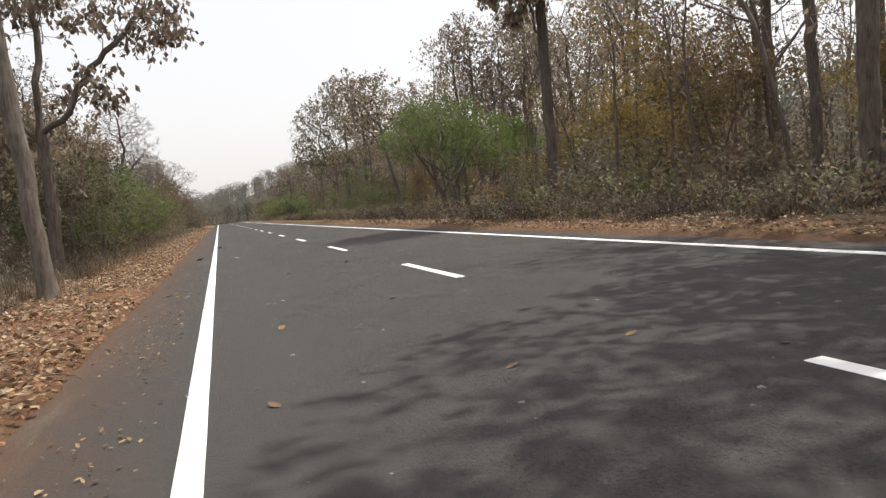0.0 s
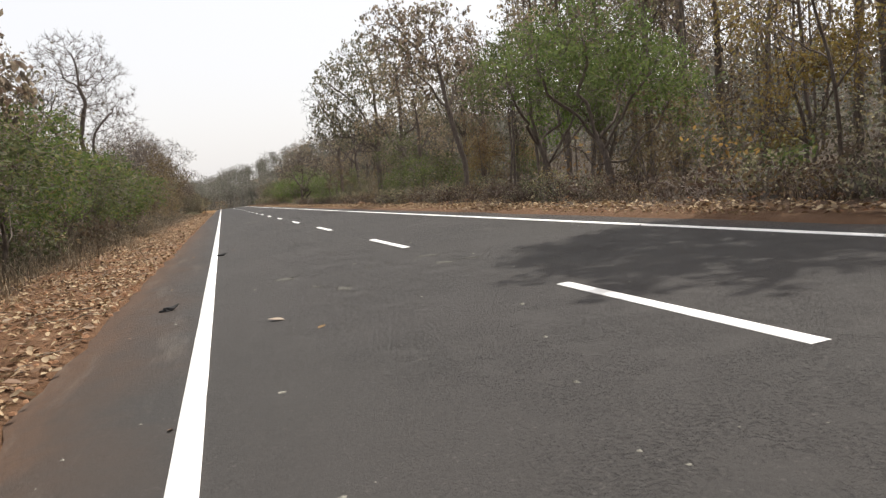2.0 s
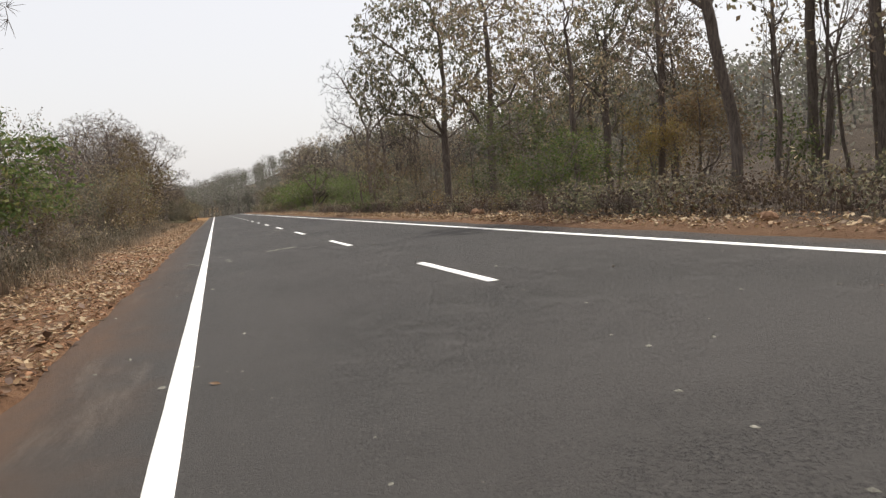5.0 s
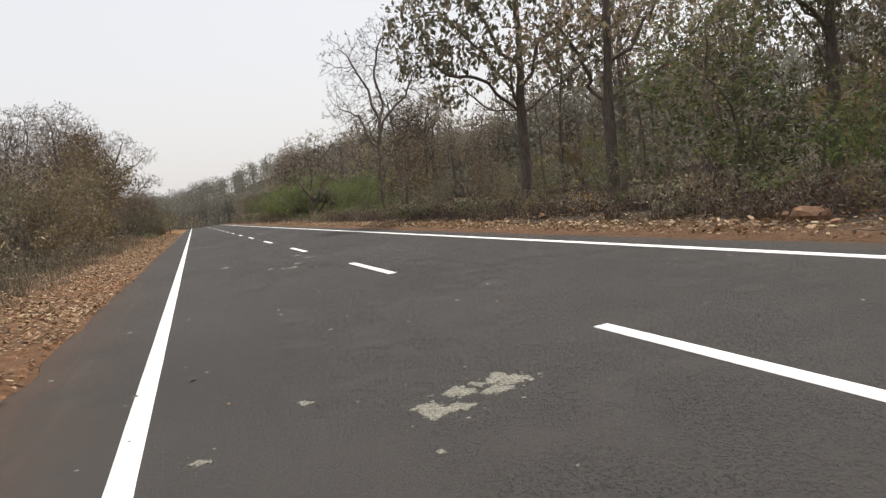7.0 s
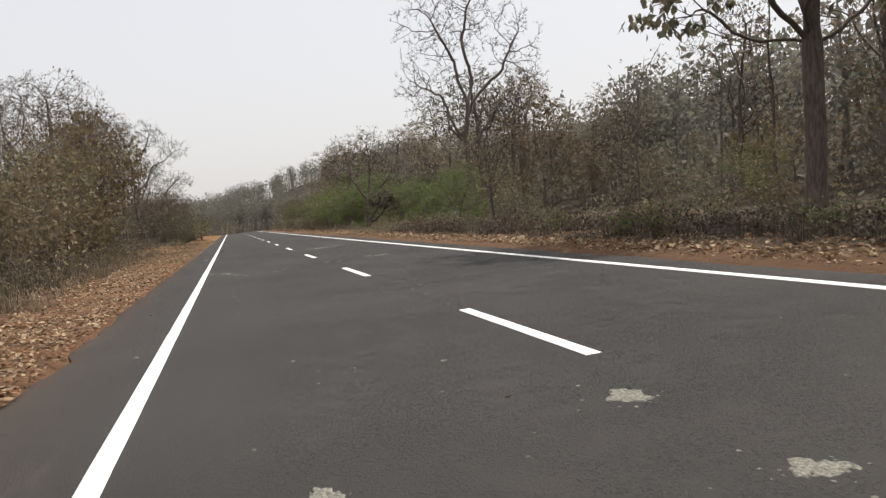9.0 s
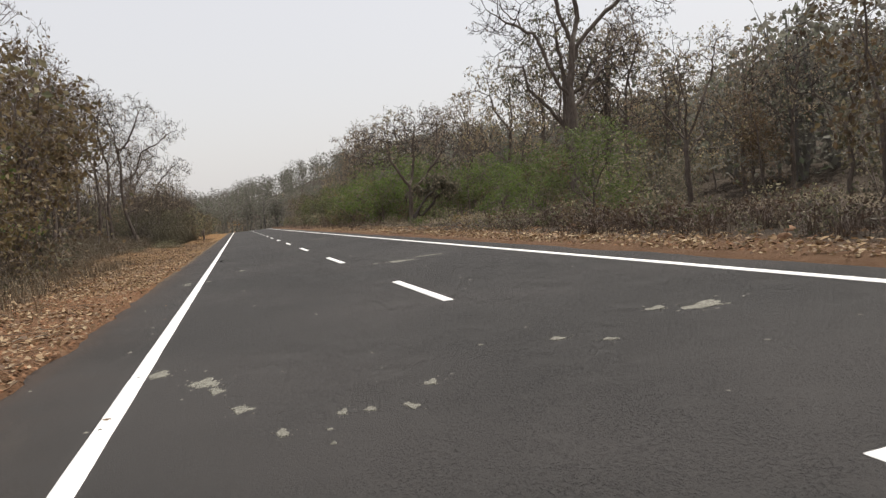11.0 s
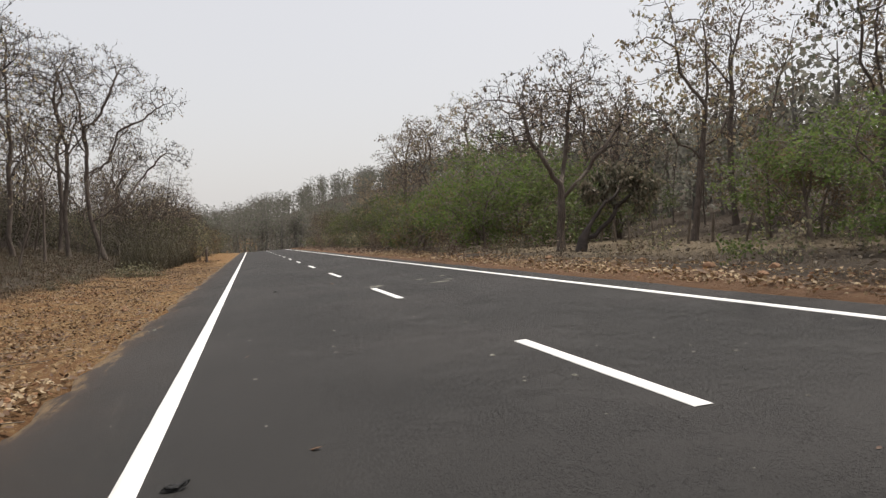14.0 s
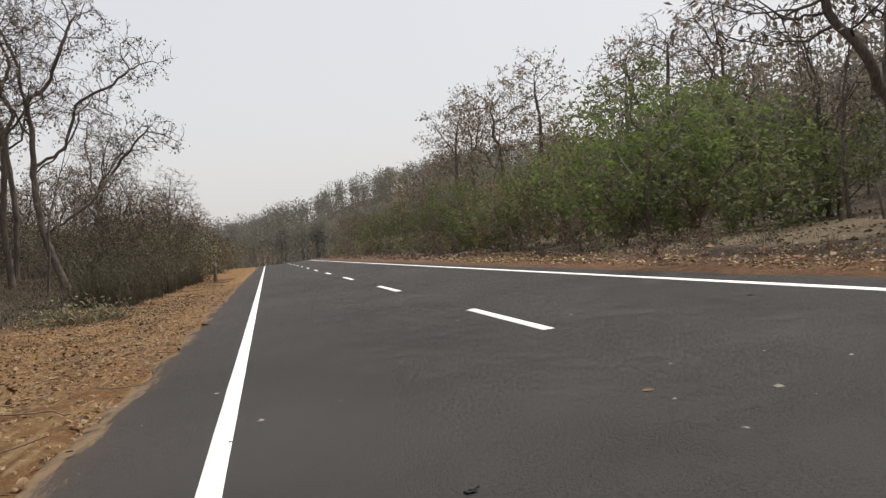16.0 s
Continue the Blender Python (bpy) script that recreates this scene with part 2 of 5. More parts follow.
BRIGHT = leaf_material("bright_green_leaf", (0.070, 0.116, 0.030), (0.118, 0.180, 0.043), (0.180, 0.248, 0.066), (0.165, 0.172, 0.060), through=0.55)
GREEN = leaf_material("fresh_green_leaf", (0.081, 0.125, 0.034), (0.132, 0.196, 0.049), (0.188, 0.258, 0.072), (0.174, 0.185, 0.067), through=0.5)
OLIVE = leaf_material("olive_green_leaf", (0.056, 0.086, 0.030), (0.094, 0.132, 0.042), (0.145, 0.172, 0.060), (0.205, 0.178, 0.080), through=0.5)
OCHRE = leaf_material("yellow_brown_leaf", (0.080, 0.056, 0.035), (0.135, 0.094, 0.052), (0.215, 0.158, 0.080), (0.095, 0.088, 0.044), through=0.45)
RUST = leaf_material("rust_brown_leaf", (0.165, 0.100, 0.045), (0.240, 0.160, 0.068), (0.290, 0.210, 0.085), (0.165, 0.150, 0.065), through=0.45)
LITTER = leaf_material("fallen_dry_leaf", (0.095, 0.052, 0.028), (0.22, 0.125, 0.060), (0.35, 0.225, 0.105), (0.50, 0.385, 0.22), (0.15, 0.095, 0.054), through=0.15)
FLOOR_LITTER = leaf_material("old_grey_leaf", (0.075, 0.056, 0.037), (0.135, 0.104, 0.068), (0.210, 0.170, 0.112), (0.300, 0.256, 0.180), through=0.15)
SAND_LITTER = leaf_material("pale_fallen_leaf", (0.070, 0.036, 0.020), (0.150, 0.086, 0.044), (0.245, 0.150, 0.074), (0.38, 0.275, 0.145), (0.105, 0.072, 0.036), through=0.15)
BLEACHED = leaf_material("bleached_leaf", (0.42, 0.34, 0.23), (0.52, 0.44, 0.31), through=0.1)
DARK_GRASS = leaf_material("dark_dry_grass", (0.055, 0.048, 0.033), (0.085, 0.073, 0.050), (0.125, 0.108, 0.075), through=0.25)
YELLOW = leaf_material("orange_yellow_leaf", (0.26, 0.145, 0.036), (0.36, 0.215, 0.048), (0.42, 0.285, 0.075), through=0.5)
THICKET = leaf_material("dusky_thicket_leaf", (0.048, 0.044, 0.029), (0.075, 0.070, 0.042), (0.108, 0.096, 0.060), (0.062, 0.066, 0.034), through=0.3)
BRUSH = leaf_material("red_brown_brush", (0.048, 0.030, 0.021), (0.078, 0.050, 0.034), (0.118, 0.082, 0.056), (0.070, 0.060, 0.036), through=0.25)
UNDER = leaf_material("dull_undergrowth_leaf", (0.109, 0.078, 0.048), (0.178, 0.129, 0.076), (0.247, 0.184, 0.106), (0.149, 0.144, 0.071), through=0.4)
RUSSET = leaf_material("russet_leaf", (0.075, 0.045, 0.028), (0.125, 0.078, 0.046), (0.17, 0.115, 0.065), (0.11, 0.105, 0.055), through=0.35)
# far trunks, paled and greyed in colour to stand in for haze
HAZED_WOOD = plain_material("pale_grey_wood", (0.140, 0.128, 0.116), (0.205, 0.190, 0.173), 2.0)
VERGE_GRASS = leaf_material("brown_grass_blade", (0.085, 0.065, 0.045), (0.140, 0.105, 0.070), (0.215, 0.165, 0.105), (0.105, 0.090, 0.055), (0.30, 0.235, 0.15), through=0.25)
PALE_LEAF = leaf_material("pale_dusty_leaf", (0.085, 0.085, 0.052), (0.145, 0.140, 0.088), (0.23, 0.215, 0.15), (0.12, 0.095, 0.06), through=0.3)
STRAW = leaf_material("dry_grass_blade", (0.19, 0.135, 0.083), (0.31, 0.24, 0.15), (0.42, 0.34, 0.22), (0.15, 0.10, 0.068), through=0.25)
# far leaves, lightened and greyed: distance haze put into the colour
HAZED_CANOPY = leaf_material("far_canopy", (0.150, 0.145, 0.122), (0.190, 0.183, 0.155), (0.230, 0.222, 0.192), (0.140, 0.162, 0.105), through=0.5)
STONE = plain_material("laterite_stone", (0.17, 0.092, 0.055), (0.34, 0.215, 0.135), 9.0)
CLOD = plain_material("red_soil", (0.19, 0.095, 0.052), (0.33, 0.185, 0.105), 18.0)
SPILL, WORN_SPILL = spill_material("dried_slurry", 0.0), spill_material("worn_slurry", 0.13)
BLACK = plain_material("black_rubber", (0.012, 0.012, 0.013), (0.035, 0.034, 0.033), 40.0, 0.6)
SAND_CLOD = plain_material("sandy_soil", (0.19, 0.120, 0.064), (0.34, 0.245, 0.140), 18.0)
STAKE = plain_material("weathered_stake", (0.10, 0.080, 0.062), (0.23, 0.19, 0.15), 8.0)

# ---------------------------------------------------------------- plan
SLOPE = math.tan(radians(3.0))          # the road falls towards its left edge
EDGE_L, EDGE_R = -1.15, 7.55            # the asphalt's edges
LINE_R, CENTRE = 6.6, 3.3               # markings, from the left edge line at x = 0
CREST = 228.0


def smooth(a, b, v):
    u = np.clip((v - a) / (b - a), 0, 1)
    return u * u * (3 - 2 * u)


def wave(x, y, s, seed):
    """Cheap rolling noise for arrays, about -1 to 1."""
    r = np.random.RandomState(seed)
    z = 0.0
    for k in range(6):
        a, p, f = r.uniform(0, 6.28), r.uniform(0, 6.28), s * (1.0 + 0.45 * k)
        z = z + np.sin((x * np.cos(a) + y * np.sin(a)) * f + p) / (1 + 0.4 * k)
    return z / 2.6


def crest(y):
    d = np.maximum(np.asarray(y, float) - CREST, 0)
    return -np.where(d < 40, 0.0009 * d * d, 1.44 + 0.072 * (d - 40)).clip(0, 9)


XS = np.array([-400, -120, -60, -30, -13, -8, -5, -3, -1.6, EDGE_L, EDGE_R, 7.95, 8.5, 9.5, 12, 16, 22, 30, 45, 90, 200, 400])
ZS = np.array([16, 6.5, 3.6, 2.1, 1.0, 0.42, 0.0, -0.13, -0.09, EDGE_L * SLOPE, EDGE_R * SLOPE, 0.46, 0.46, 0.55, 0.60, 0.70, 0.95, 1.5, 2.6, 6, 14, 26])


def ground_z(x, y):
    x, y = np.asarray(x, float), np.asarray(y, float)
    off = np.maximum(EDGE_L - x, x - EDGE_R).clip(0)
    rough = 0.05 * wave(x, y, 1.3, 3) * smooth(0.1, 1.2, off) + 0.22 * wave(x, y, 0.16, 4) * smooth(3, 14, off) + 1.6 * wave(x, y, 0.035, 5) * smooth(30, 90, off)
    hill = (0.11 * (x - 24).clip(0, 90)) * smooth(60, 120, y)
    ahead = (7.0 + 0.28 * x).clip(0, 15) * smooth(255, 350, y)
    return np.interp(x, XS, ZS) + hill + ahead + rough + crest(y) * (1 - smooth(280, 330, y))


# ---------------------------------------------------------------- builders
def np_mesh(name, verts, quads, material, flat=False):
    me = bpy.data.meshes.new(name)
    verts, quads = np.asarray(verts, np.float32), np.asarray(quads, np.int32)
    n, k = quads.shape
    me.vertices.add(len(verts))
    me.vertices.foreach_set("co", verts.ravel())
    me.loops.add(n * k)
    me.loops.foreach_set("vertex_index", quads.ravel())
    me.polygons.add(n)
    me.polygons.foreach_set("loop_start", np.arange(n, dtype=np.int32) * k)
    me.polygons.foreach_set("use_smooth", np.full(n, not flat))
    me.materials.append(material)
    me.update(calc_edges=True)
    me.validate()
    return me


def leaf_mesh(name, verts, quads, tris, material):
    """Quads and triangles together as one mesh."""
    me = bpy.data.meshes.new(name)
    verts = np.asarray(verts, np.float32)
    loops = np.concatenate([quads.ravel(), tris.ravel()]).astype(np.int32)
    starts = np.concatenate([np.arange(len(quads)) * 4, len(quads) * 4 + np.arange(len(tris)) * 3]).astype(np.int32)
    me.vertices.add(len(verts))
    me.vertices.foreach_set("co", verts.ravel())
    me.loops.add(len(loops))
    me.loops.foreach_set("vertex_index", loops)
    me.polygons.add(len(starts))
    me.polygons.foreach_set("loop_start", starts)
    me.materials.append(material)
    me.update(calc_edges=True)
    me.validate()
    return me


def hang(name, me, parent, label=""):
    """A mesh as a part of a thing."""
    ob = new(name, me)
    ob.parent = parent
    return tagged(ob, label) if label else ob


def joined(chunks):
    """Several (verts, faces) as one."""
    v, f, at = [], [], 0
    for a, b in chunks:
        v.append(a)
        f.append(np.asarray(b) + at)
        at += len(a)
    return np.concatenate(v), np.concatenate(f)


def tube(pts, radii, sides):
    pts, radii = np.asarray(pts), np.asarray(radii)
    d = np.gradient(pts, axis=0)
    d /= np.linalg.norm(d, axis=1, keepdims=True) + 1e-9
    ref = np.eye(3)[np.argmin(np.abs(d.mean(axis=0)))][None]
    u = np.cross(d, ref)
    u /= np.linalg.norm(u, axis=1, keepdims=True) + 1e-9
    v = np.cross(d, u)
    a = np.arange(sides) * 2 * np.pi / sides
    ring = pts[:, None] + radii[:, None, None] * (np.cos(a)[None, :, None] * u[:, None] + np.sin(a)[None, :, None] * v[:, None])
    k = len(pts)
    i, j = np.meshgrid(np.arange(k - 1), np.arange(sides), indexing="ij")
    j2 = (j + 1) % sides
    q = np.stack([i * sides + j, i * sides + j2, (i + 1) * sides + j2, (i + 1) * sides + j], -1).reshape(-1, 4)
    return ring.reshape(-1, 3), q


def leaves(at, axis, length, width, rng, small=False):
    """Folded leaf blades from their stalks, along their axes."""
    n = len(at)
    axis = axis / (np.linalg.norm(axis, axis=1, keepdims=True) + 1e-9)
    side = np.cross(axis, rng.normal(0, 1, (n, 3)))
    side /= np.linalg.norm(side, axis=1, keepdims=True) + 1e-9
    up = np.cross(side, axis)
    L, W = length[:, None], width[:, None]
    if small:
        v = np.stack([at, at + axis * L * 0.5 + side * W * 0.5, at + axis * L, at + axis * L * 0.5 - side * W * 0.5 + up * W * 0.25], 1)
        return v.reshape(-1, 3), np.arange(n * 4).reshape(-1, 4)
    curl = rng.uniform(-0.25, 0.25, (n, 1)) * L
    fold = up * W * rng.uniform(0.05, 0.35, (n, 1))
    tip = at + axis * L + up * curl
    v = np.stack([at, at + axis * L * 0.3 + side * W * 0.5 + fold, at + axis * L * 0.72 + side * W * 0.38 + fold + up * curl * 0.5, tip,
                  at + axis * L * 0.72 - side * W * 0.38 + fold + up * curl * 0.5, at + axis * L * 0.3 - side * W * 0.5 + fold], 1)
    b = (np.arange(n) * 6)[:, None]
    return v.reshape(-1, 3), np.concatenate([b + [0, 1, 2, 3], b + [0, 3, 4, 5]])


def curled(at, axis, length, width, rng):
    """Dry pointed leaf blades, folded along the rib, with their edges and tips rolled up."""
    n = len(at)
    axis = axis / (np.linalg.norm(axis, axis=1, keepdims=True) + 1e-9)
    up = np.array([[0, 0, 1.0]]) + rng.normal(0, 0.35, (n, 3))
    side = np.cross(axis, up)
    side /= np.linalg.norm(side, axis=1, keepdims=True) + 1e-9
    up = np.cross(side, axis)
    L, W = length[:, None], width[:, None]
    roll, tipup = W * rng.uniform(-0.05, 0.35, (n, 1)), L * rng.uniform(-0.05, 0.28, (n, 1))
    skew = rng.uniform(-0.12, 0.12, (n, 1)) * L
    a, b = rng.uniform(0.20, 0.34, (n, 1)) * L, rng.uniform(0.55, 0.72, (n, 1)) * L
    v = np.stack([at, at + axis * a, at + axis * b + up * tipup * 0.35, at + axis * L + side * skew + up * tipup,
                  at + axis * a + side * W * 0.42 + up * roll, at + axis * b + side * W * 0.46 + up * (roll + tipup * 0.35),
                  at + axis * a - side * W * 0.42 + up * roll * 0.7, at + axis * b - side * W * 0.46 + up * (roll * 0.7 + tipup * 0.35)], 1)
    k = (np.arange(n) * 8)[:, None]
    return v.reshape(-1, 3), np.concatenate([k + [1, 2, 5, 4], k + [2, 1, 6, 7]]), np.concatenate([k + [0, 1, 4], k + [0, 6, 1], k + [2, 3, 5], k + [2, 7, 3]])


def wander(rng, p, d, length, n, crook, up):
    pts = [np.array(p, float)]
    d = np.array(d, float)
    for _ in range(n):
        d = d + rng.normal(0, crook, 3) + (0, 0, up)
        d /= np.linalg.norm(d)
        pts.append(pts[-1] + d * length / n)
    return np.array(pts)


def aside(rng, d, angle):
    """A direction that leaves d by about the angle, in degrees."""
    o = np.cross(d, rng.normal(0, 1, 3))
    o /= np.linalg.norm(o) + 1e-9
    a = radians(angle)
    return d * math.cos(a) + o * math.sin(a)


def skeleton(rng, height, r, bare=0.45, limbs=9, spread=0.34, sub=5, twigs=4, crook=0.10, lean=(0, 0), fork=0, rise=0.10, fork_at=0.22, twig=0.011):
    """Trunk, limbs, branches and twigs as lines with radii."""
    trunk = wander(rng, (0, 0, -0.15), (lean[0], lean[1], 1), height, 12, crook * 0.45, 0.06)
    tr = r * (1 - np.linspace(0, 1, 13) ** 1.3 * 0.86)
    tr[0] *= 1.45
    tr[1] *= 1.08
    thick, thin, tips = [(trunk, tr)], [], []
    stems = [(trunk, tr, bare)]
    for k in range(fork):
        t = fork_at + 0.14 * k
        i = max(2, int(t * 12))
        d = aside(rng, (trunk[i] - trunk[i - 1]) / np.linalg.norm(trunk[i] - trunk[i - 1]), rng.uniform(26, 52))
        f = wander(rng, trunk[i], d, height * (0.95 - t), 9, crook * 1.1, 0.07)
        fr = tr[i] * 0.72 * (1 - np.linspace(0, 1, 10) * 0.85)
        thick.append((f, fr))
        stems.append((f, fr, 0.3))
    for pts, rad, free in stems:
        m = len(pts) - 1
        for k in range(max(3, limbs // len(stems))):
            t = free + (1 - free) * (k + rng.uniform(0, 0.9)) / max(3, limbs // len(stems))
            i = min(m - 1, int(t * m))
            base = pts[i] + (pts[i + 1] - pts[i]) * (t * m - i)
            d0 = (pts[i + 1] - pts[i]) / np.linalg.norm(pts[i + 1] - pts[i])
            size = height * spread * rng.uniform(0.6, 1.15) * (1.15 - 0.55 * t)
            limb = wander(rng, base, aside(rng, d0, rng.uniform(38, 72)), size, 6, crook * 1.5, rise)
            lr = min(rad[i] * 0.62, 0.035 * size + 0.012) * (1 - np.linspace(0, 1, 7) * 0.82)
            thick.append((limb, lr))
            for _ in range(sub):
                j = rng.randint(1, 6)
                dl = (limb[j] - limb[j - 1]) / np.linalg.norm(limb[j] - limb[j - 1])
                b = wander(rng, limb[j], aside(rng, dl, rng.uniform(25, 65)), size * rng.uniform(0.3, 0.6), 3, crook * 1.9, rise)
                thin.append((b[[0, 1, 3]], max(0.010, lr[j] * 0.5) * np.array([1.0, 0.77, 0.3]), 3))
                for _ in range(twigs):
                    q = rng.randint(1, 4)
                    db = (b[q] - b[q - 1]) / np.linalg.norm(b[q] - b[q - 1])
                    w = wander(rng, b[q], aside(rng, db, rng.uniform(25, 70)), size * rng.uniform(0.12, 0.26), 2, crook * 2, rise * 0.5)
                    thin.append((w[[0, 2]], np.array([twig, twig * 0.4]), 3))
                    tips.append(w[1])
                    tips.append(w[2])
                tips.append(b[-1])
    return thick, thin, np.array(tips)


def make_tree(name, seed, label, category="tree", bark=BARK, leaf=TEAK, count=700, size=(0.16, 0.30), ratio=0.55, droop=0.9, jitter=0.18, small=False, sides=8, wood=TWIG, **shape):
    """A tree with trunk, branches and crown, at the origin."""
    rng = np.random.RandomState(seed)
    thick, thin, tips = skeleton(rng, **shape)
    tree = new(name)
    hang("trunk", np_mesh("trunk", *joined([tube(p, r, sides if k == 0 else 5) for k, (p, r) in enumerate(thick)]), bark), tree)
    tagged(hang("branchwork", np_mesh("branchwork", *joined([tube(p, r, s) for p, r, s in thin]), wood), tree), kind="stuff")
    if count:
        tufts = tips[rng.permutation(len(tips))[: int(len(tips) * 0.55)]]
        at = tufts[rng.randint(0, len(tufts), count)] + rng.normal(0, jitter, (count, 3))
        axis = rng.normal(0, 0.6, (count, 3)) - [0, 0, droop]
        L = rng.uniform(*size, count)
        hang("crown", np_mesh("crown", *leaves(at, axis, L, L * ratio * rng.uniform(0.75, 1.2, count), rng, small), leaf, flat=small), tree)
    return tagged(tree, label, category)


def grow(rng, trunk, blobs, step=0.34, kill=0.42, kink=0.30, rise=0.05, fork=0.95):
    """Branches that grow from a trunk line towards points strewn through crown volumes: nodes, parents and tips carried."""
    def fine(line):
        out = [line[:1]]
        for a, b in zip(line[:-1], line[1:]):
            k = max(1, int(np.linalg.norm(b - a) / step))
            out.append(a + (b - a) * (np.arange(1, k + 1) / k)[:, None])
        return np.concatenate(out)

    nodes = fine(np.asarray(trunk, float))
    nodes[1:] += rng.normal(0, 0.03, nodes[1:].shape) * [1, 1, 0]
    parent = list(range(-1, len(nodes) - 1))
    stem = len(nodes)
    # one main limb into each lump of the crown, leaving the trunk below it and turning upward
    for bx, by, bz, rx, ry, rz, n in blobs:
        end = np.array([bx, by, bz + 0.2 * rz])
        gap = math.hypot(bx - nodes[stem - 1, 0], by - nodes[stem - 1, 1])
        low = max(bz - 0.35 * rz - fork * gap, nodes[stem - 1, 2] * 0.35)
        i = int(np.argmin(np.abs(nodes[:stem, 2] - low)))
        way = end - nodes[i]
        size = np.linalg.norm(way)
        if size < 0.8 or (gap < 0.5 and bz < nodes[stem - 1, 2]):
            continue
        f = np.array([0.0, 0.22, 0.45, 0.7, 1.0])
        line = nodes[i] + way * f[:, None] + rng.normal(0, 0.055, (5, 3)) * size * np.array([0, 1, 1, 1, 0.6])[:, None]
        line[1:4, 2] -= size * np.array([0.03, 0.05, 0.03]) * rng.uniform(-0.6, 1.6)
        line = fine(line)[1:]
        line += rng.normal(0, 0.045, line.shape)
        at = len(nodes)
        nodes = np.concatenate([nodes, line])
        parent += [i] + list(range(at, at + len(line) - 1))
    goal = []
    for cx, cy, cz, rx, ry, rz, n in blobs:
        n = int(n * 1.7)
        u = rng.normal(0, 1, (n, 3))
        u *= rng.uniform(0.05, 1, (n, 1)) ** 0.42 / np.linalg.norm(u, axis=1, keepdims=True)
        goal.append(u * (rx, ry, rz) + (cx, cy, cz))
    goal = np.concatenate(goal)
    free = nodes[:, 2] >= min(nodes[:, 2].max() * 0.4, goal[:, 2].min())
    dist = np.linalg.norm(goal[:, None] - nodes[None], axis=2)
    dist[:, ~free] = 1e9
    near, far = dist.argmin(1), dist.min(1)
    kids = np.zeros(len(nodes), int)
    for _ in range(90):
        keep = far > kill
        goal, near, far = goal[keep], near[keep], far[keep]
        if not len(goal):
            break
        pull = (goal - nodes[near]) / far[:, None]
        who = np.unique(near[kids[near] < 3])
        if not len(who):
            break
        way = np.zeros((len(nodes), 3))
        np.add.at(way, near, pull)
        d = way[who]
        d = d / (np.linalg.norm(d, axis=1, keepdims=True) + 1e-6) + rng.normal(0, kink, d.shape) + (0, 0, rise)
        d /= np.linalg.norm(d, axis=1, keepdims=True)
        made = nodes[who] + d * step
        kids[who] += 1
        at = len(nodes)
        nodes, parent, kids = np.concatenate([nodes, made]), parent + list(who), np.concatenate([kids, np.zeros(len(made), int)])
        gap = np.linalg.norm(goal[:, None] - made[None], axis=2)
        best = gap.argmin(1)
        closer = gap[np.arange(len(goal)), best] < far
        near, far = np.where(closer, at + best, near), np.where(closer, gap[np.arange(len(goal)), best], far)
    parent = np.array(parent)
    tips = np.zeros(len(nodes))
    kids = np.bincount(parent[1:], minlength=len(nodes))
    tips[kids == 0] = 1
    for i in range(len(nodes) - 1, 0, -1):
        tips[parent[i]] += tips[i]
    return nodes, parent, tips


def rods(a, b, ra, rb):
    """Straight three-sided twigs from a to b."""
    d = b - a
    u = np.cross(d, np.where(np.abs(d[:, 2:]) > np.abs(d[:, :1]), [[1.0, 0, 0]], [[0, 0, 1.0]]))
    u /= np.linalg.norm(u, axis=1, keepdims=True) + 1e-9
    v = np.cross(d, u)
    v /= np.linalg.norm(v, axis=1, keepdims=True) + 1e-9
    ring = [u * math.cos(q) + v * math.sin(q) for q in (0, 2.094, 4.189)]
    pts = np.stack([a + r * ra for r in ring] + [b + r * rb for r in ring], 1)
    k = (np.arange(len(a)) * 6)[:, None, None]
    return pts.reshape(-1, 3), (k + np.array([(0, 1, 4, 3), (1, 2, 5, 4), (2, 0, 3, 5)])[None]).reshape(-1, 4)


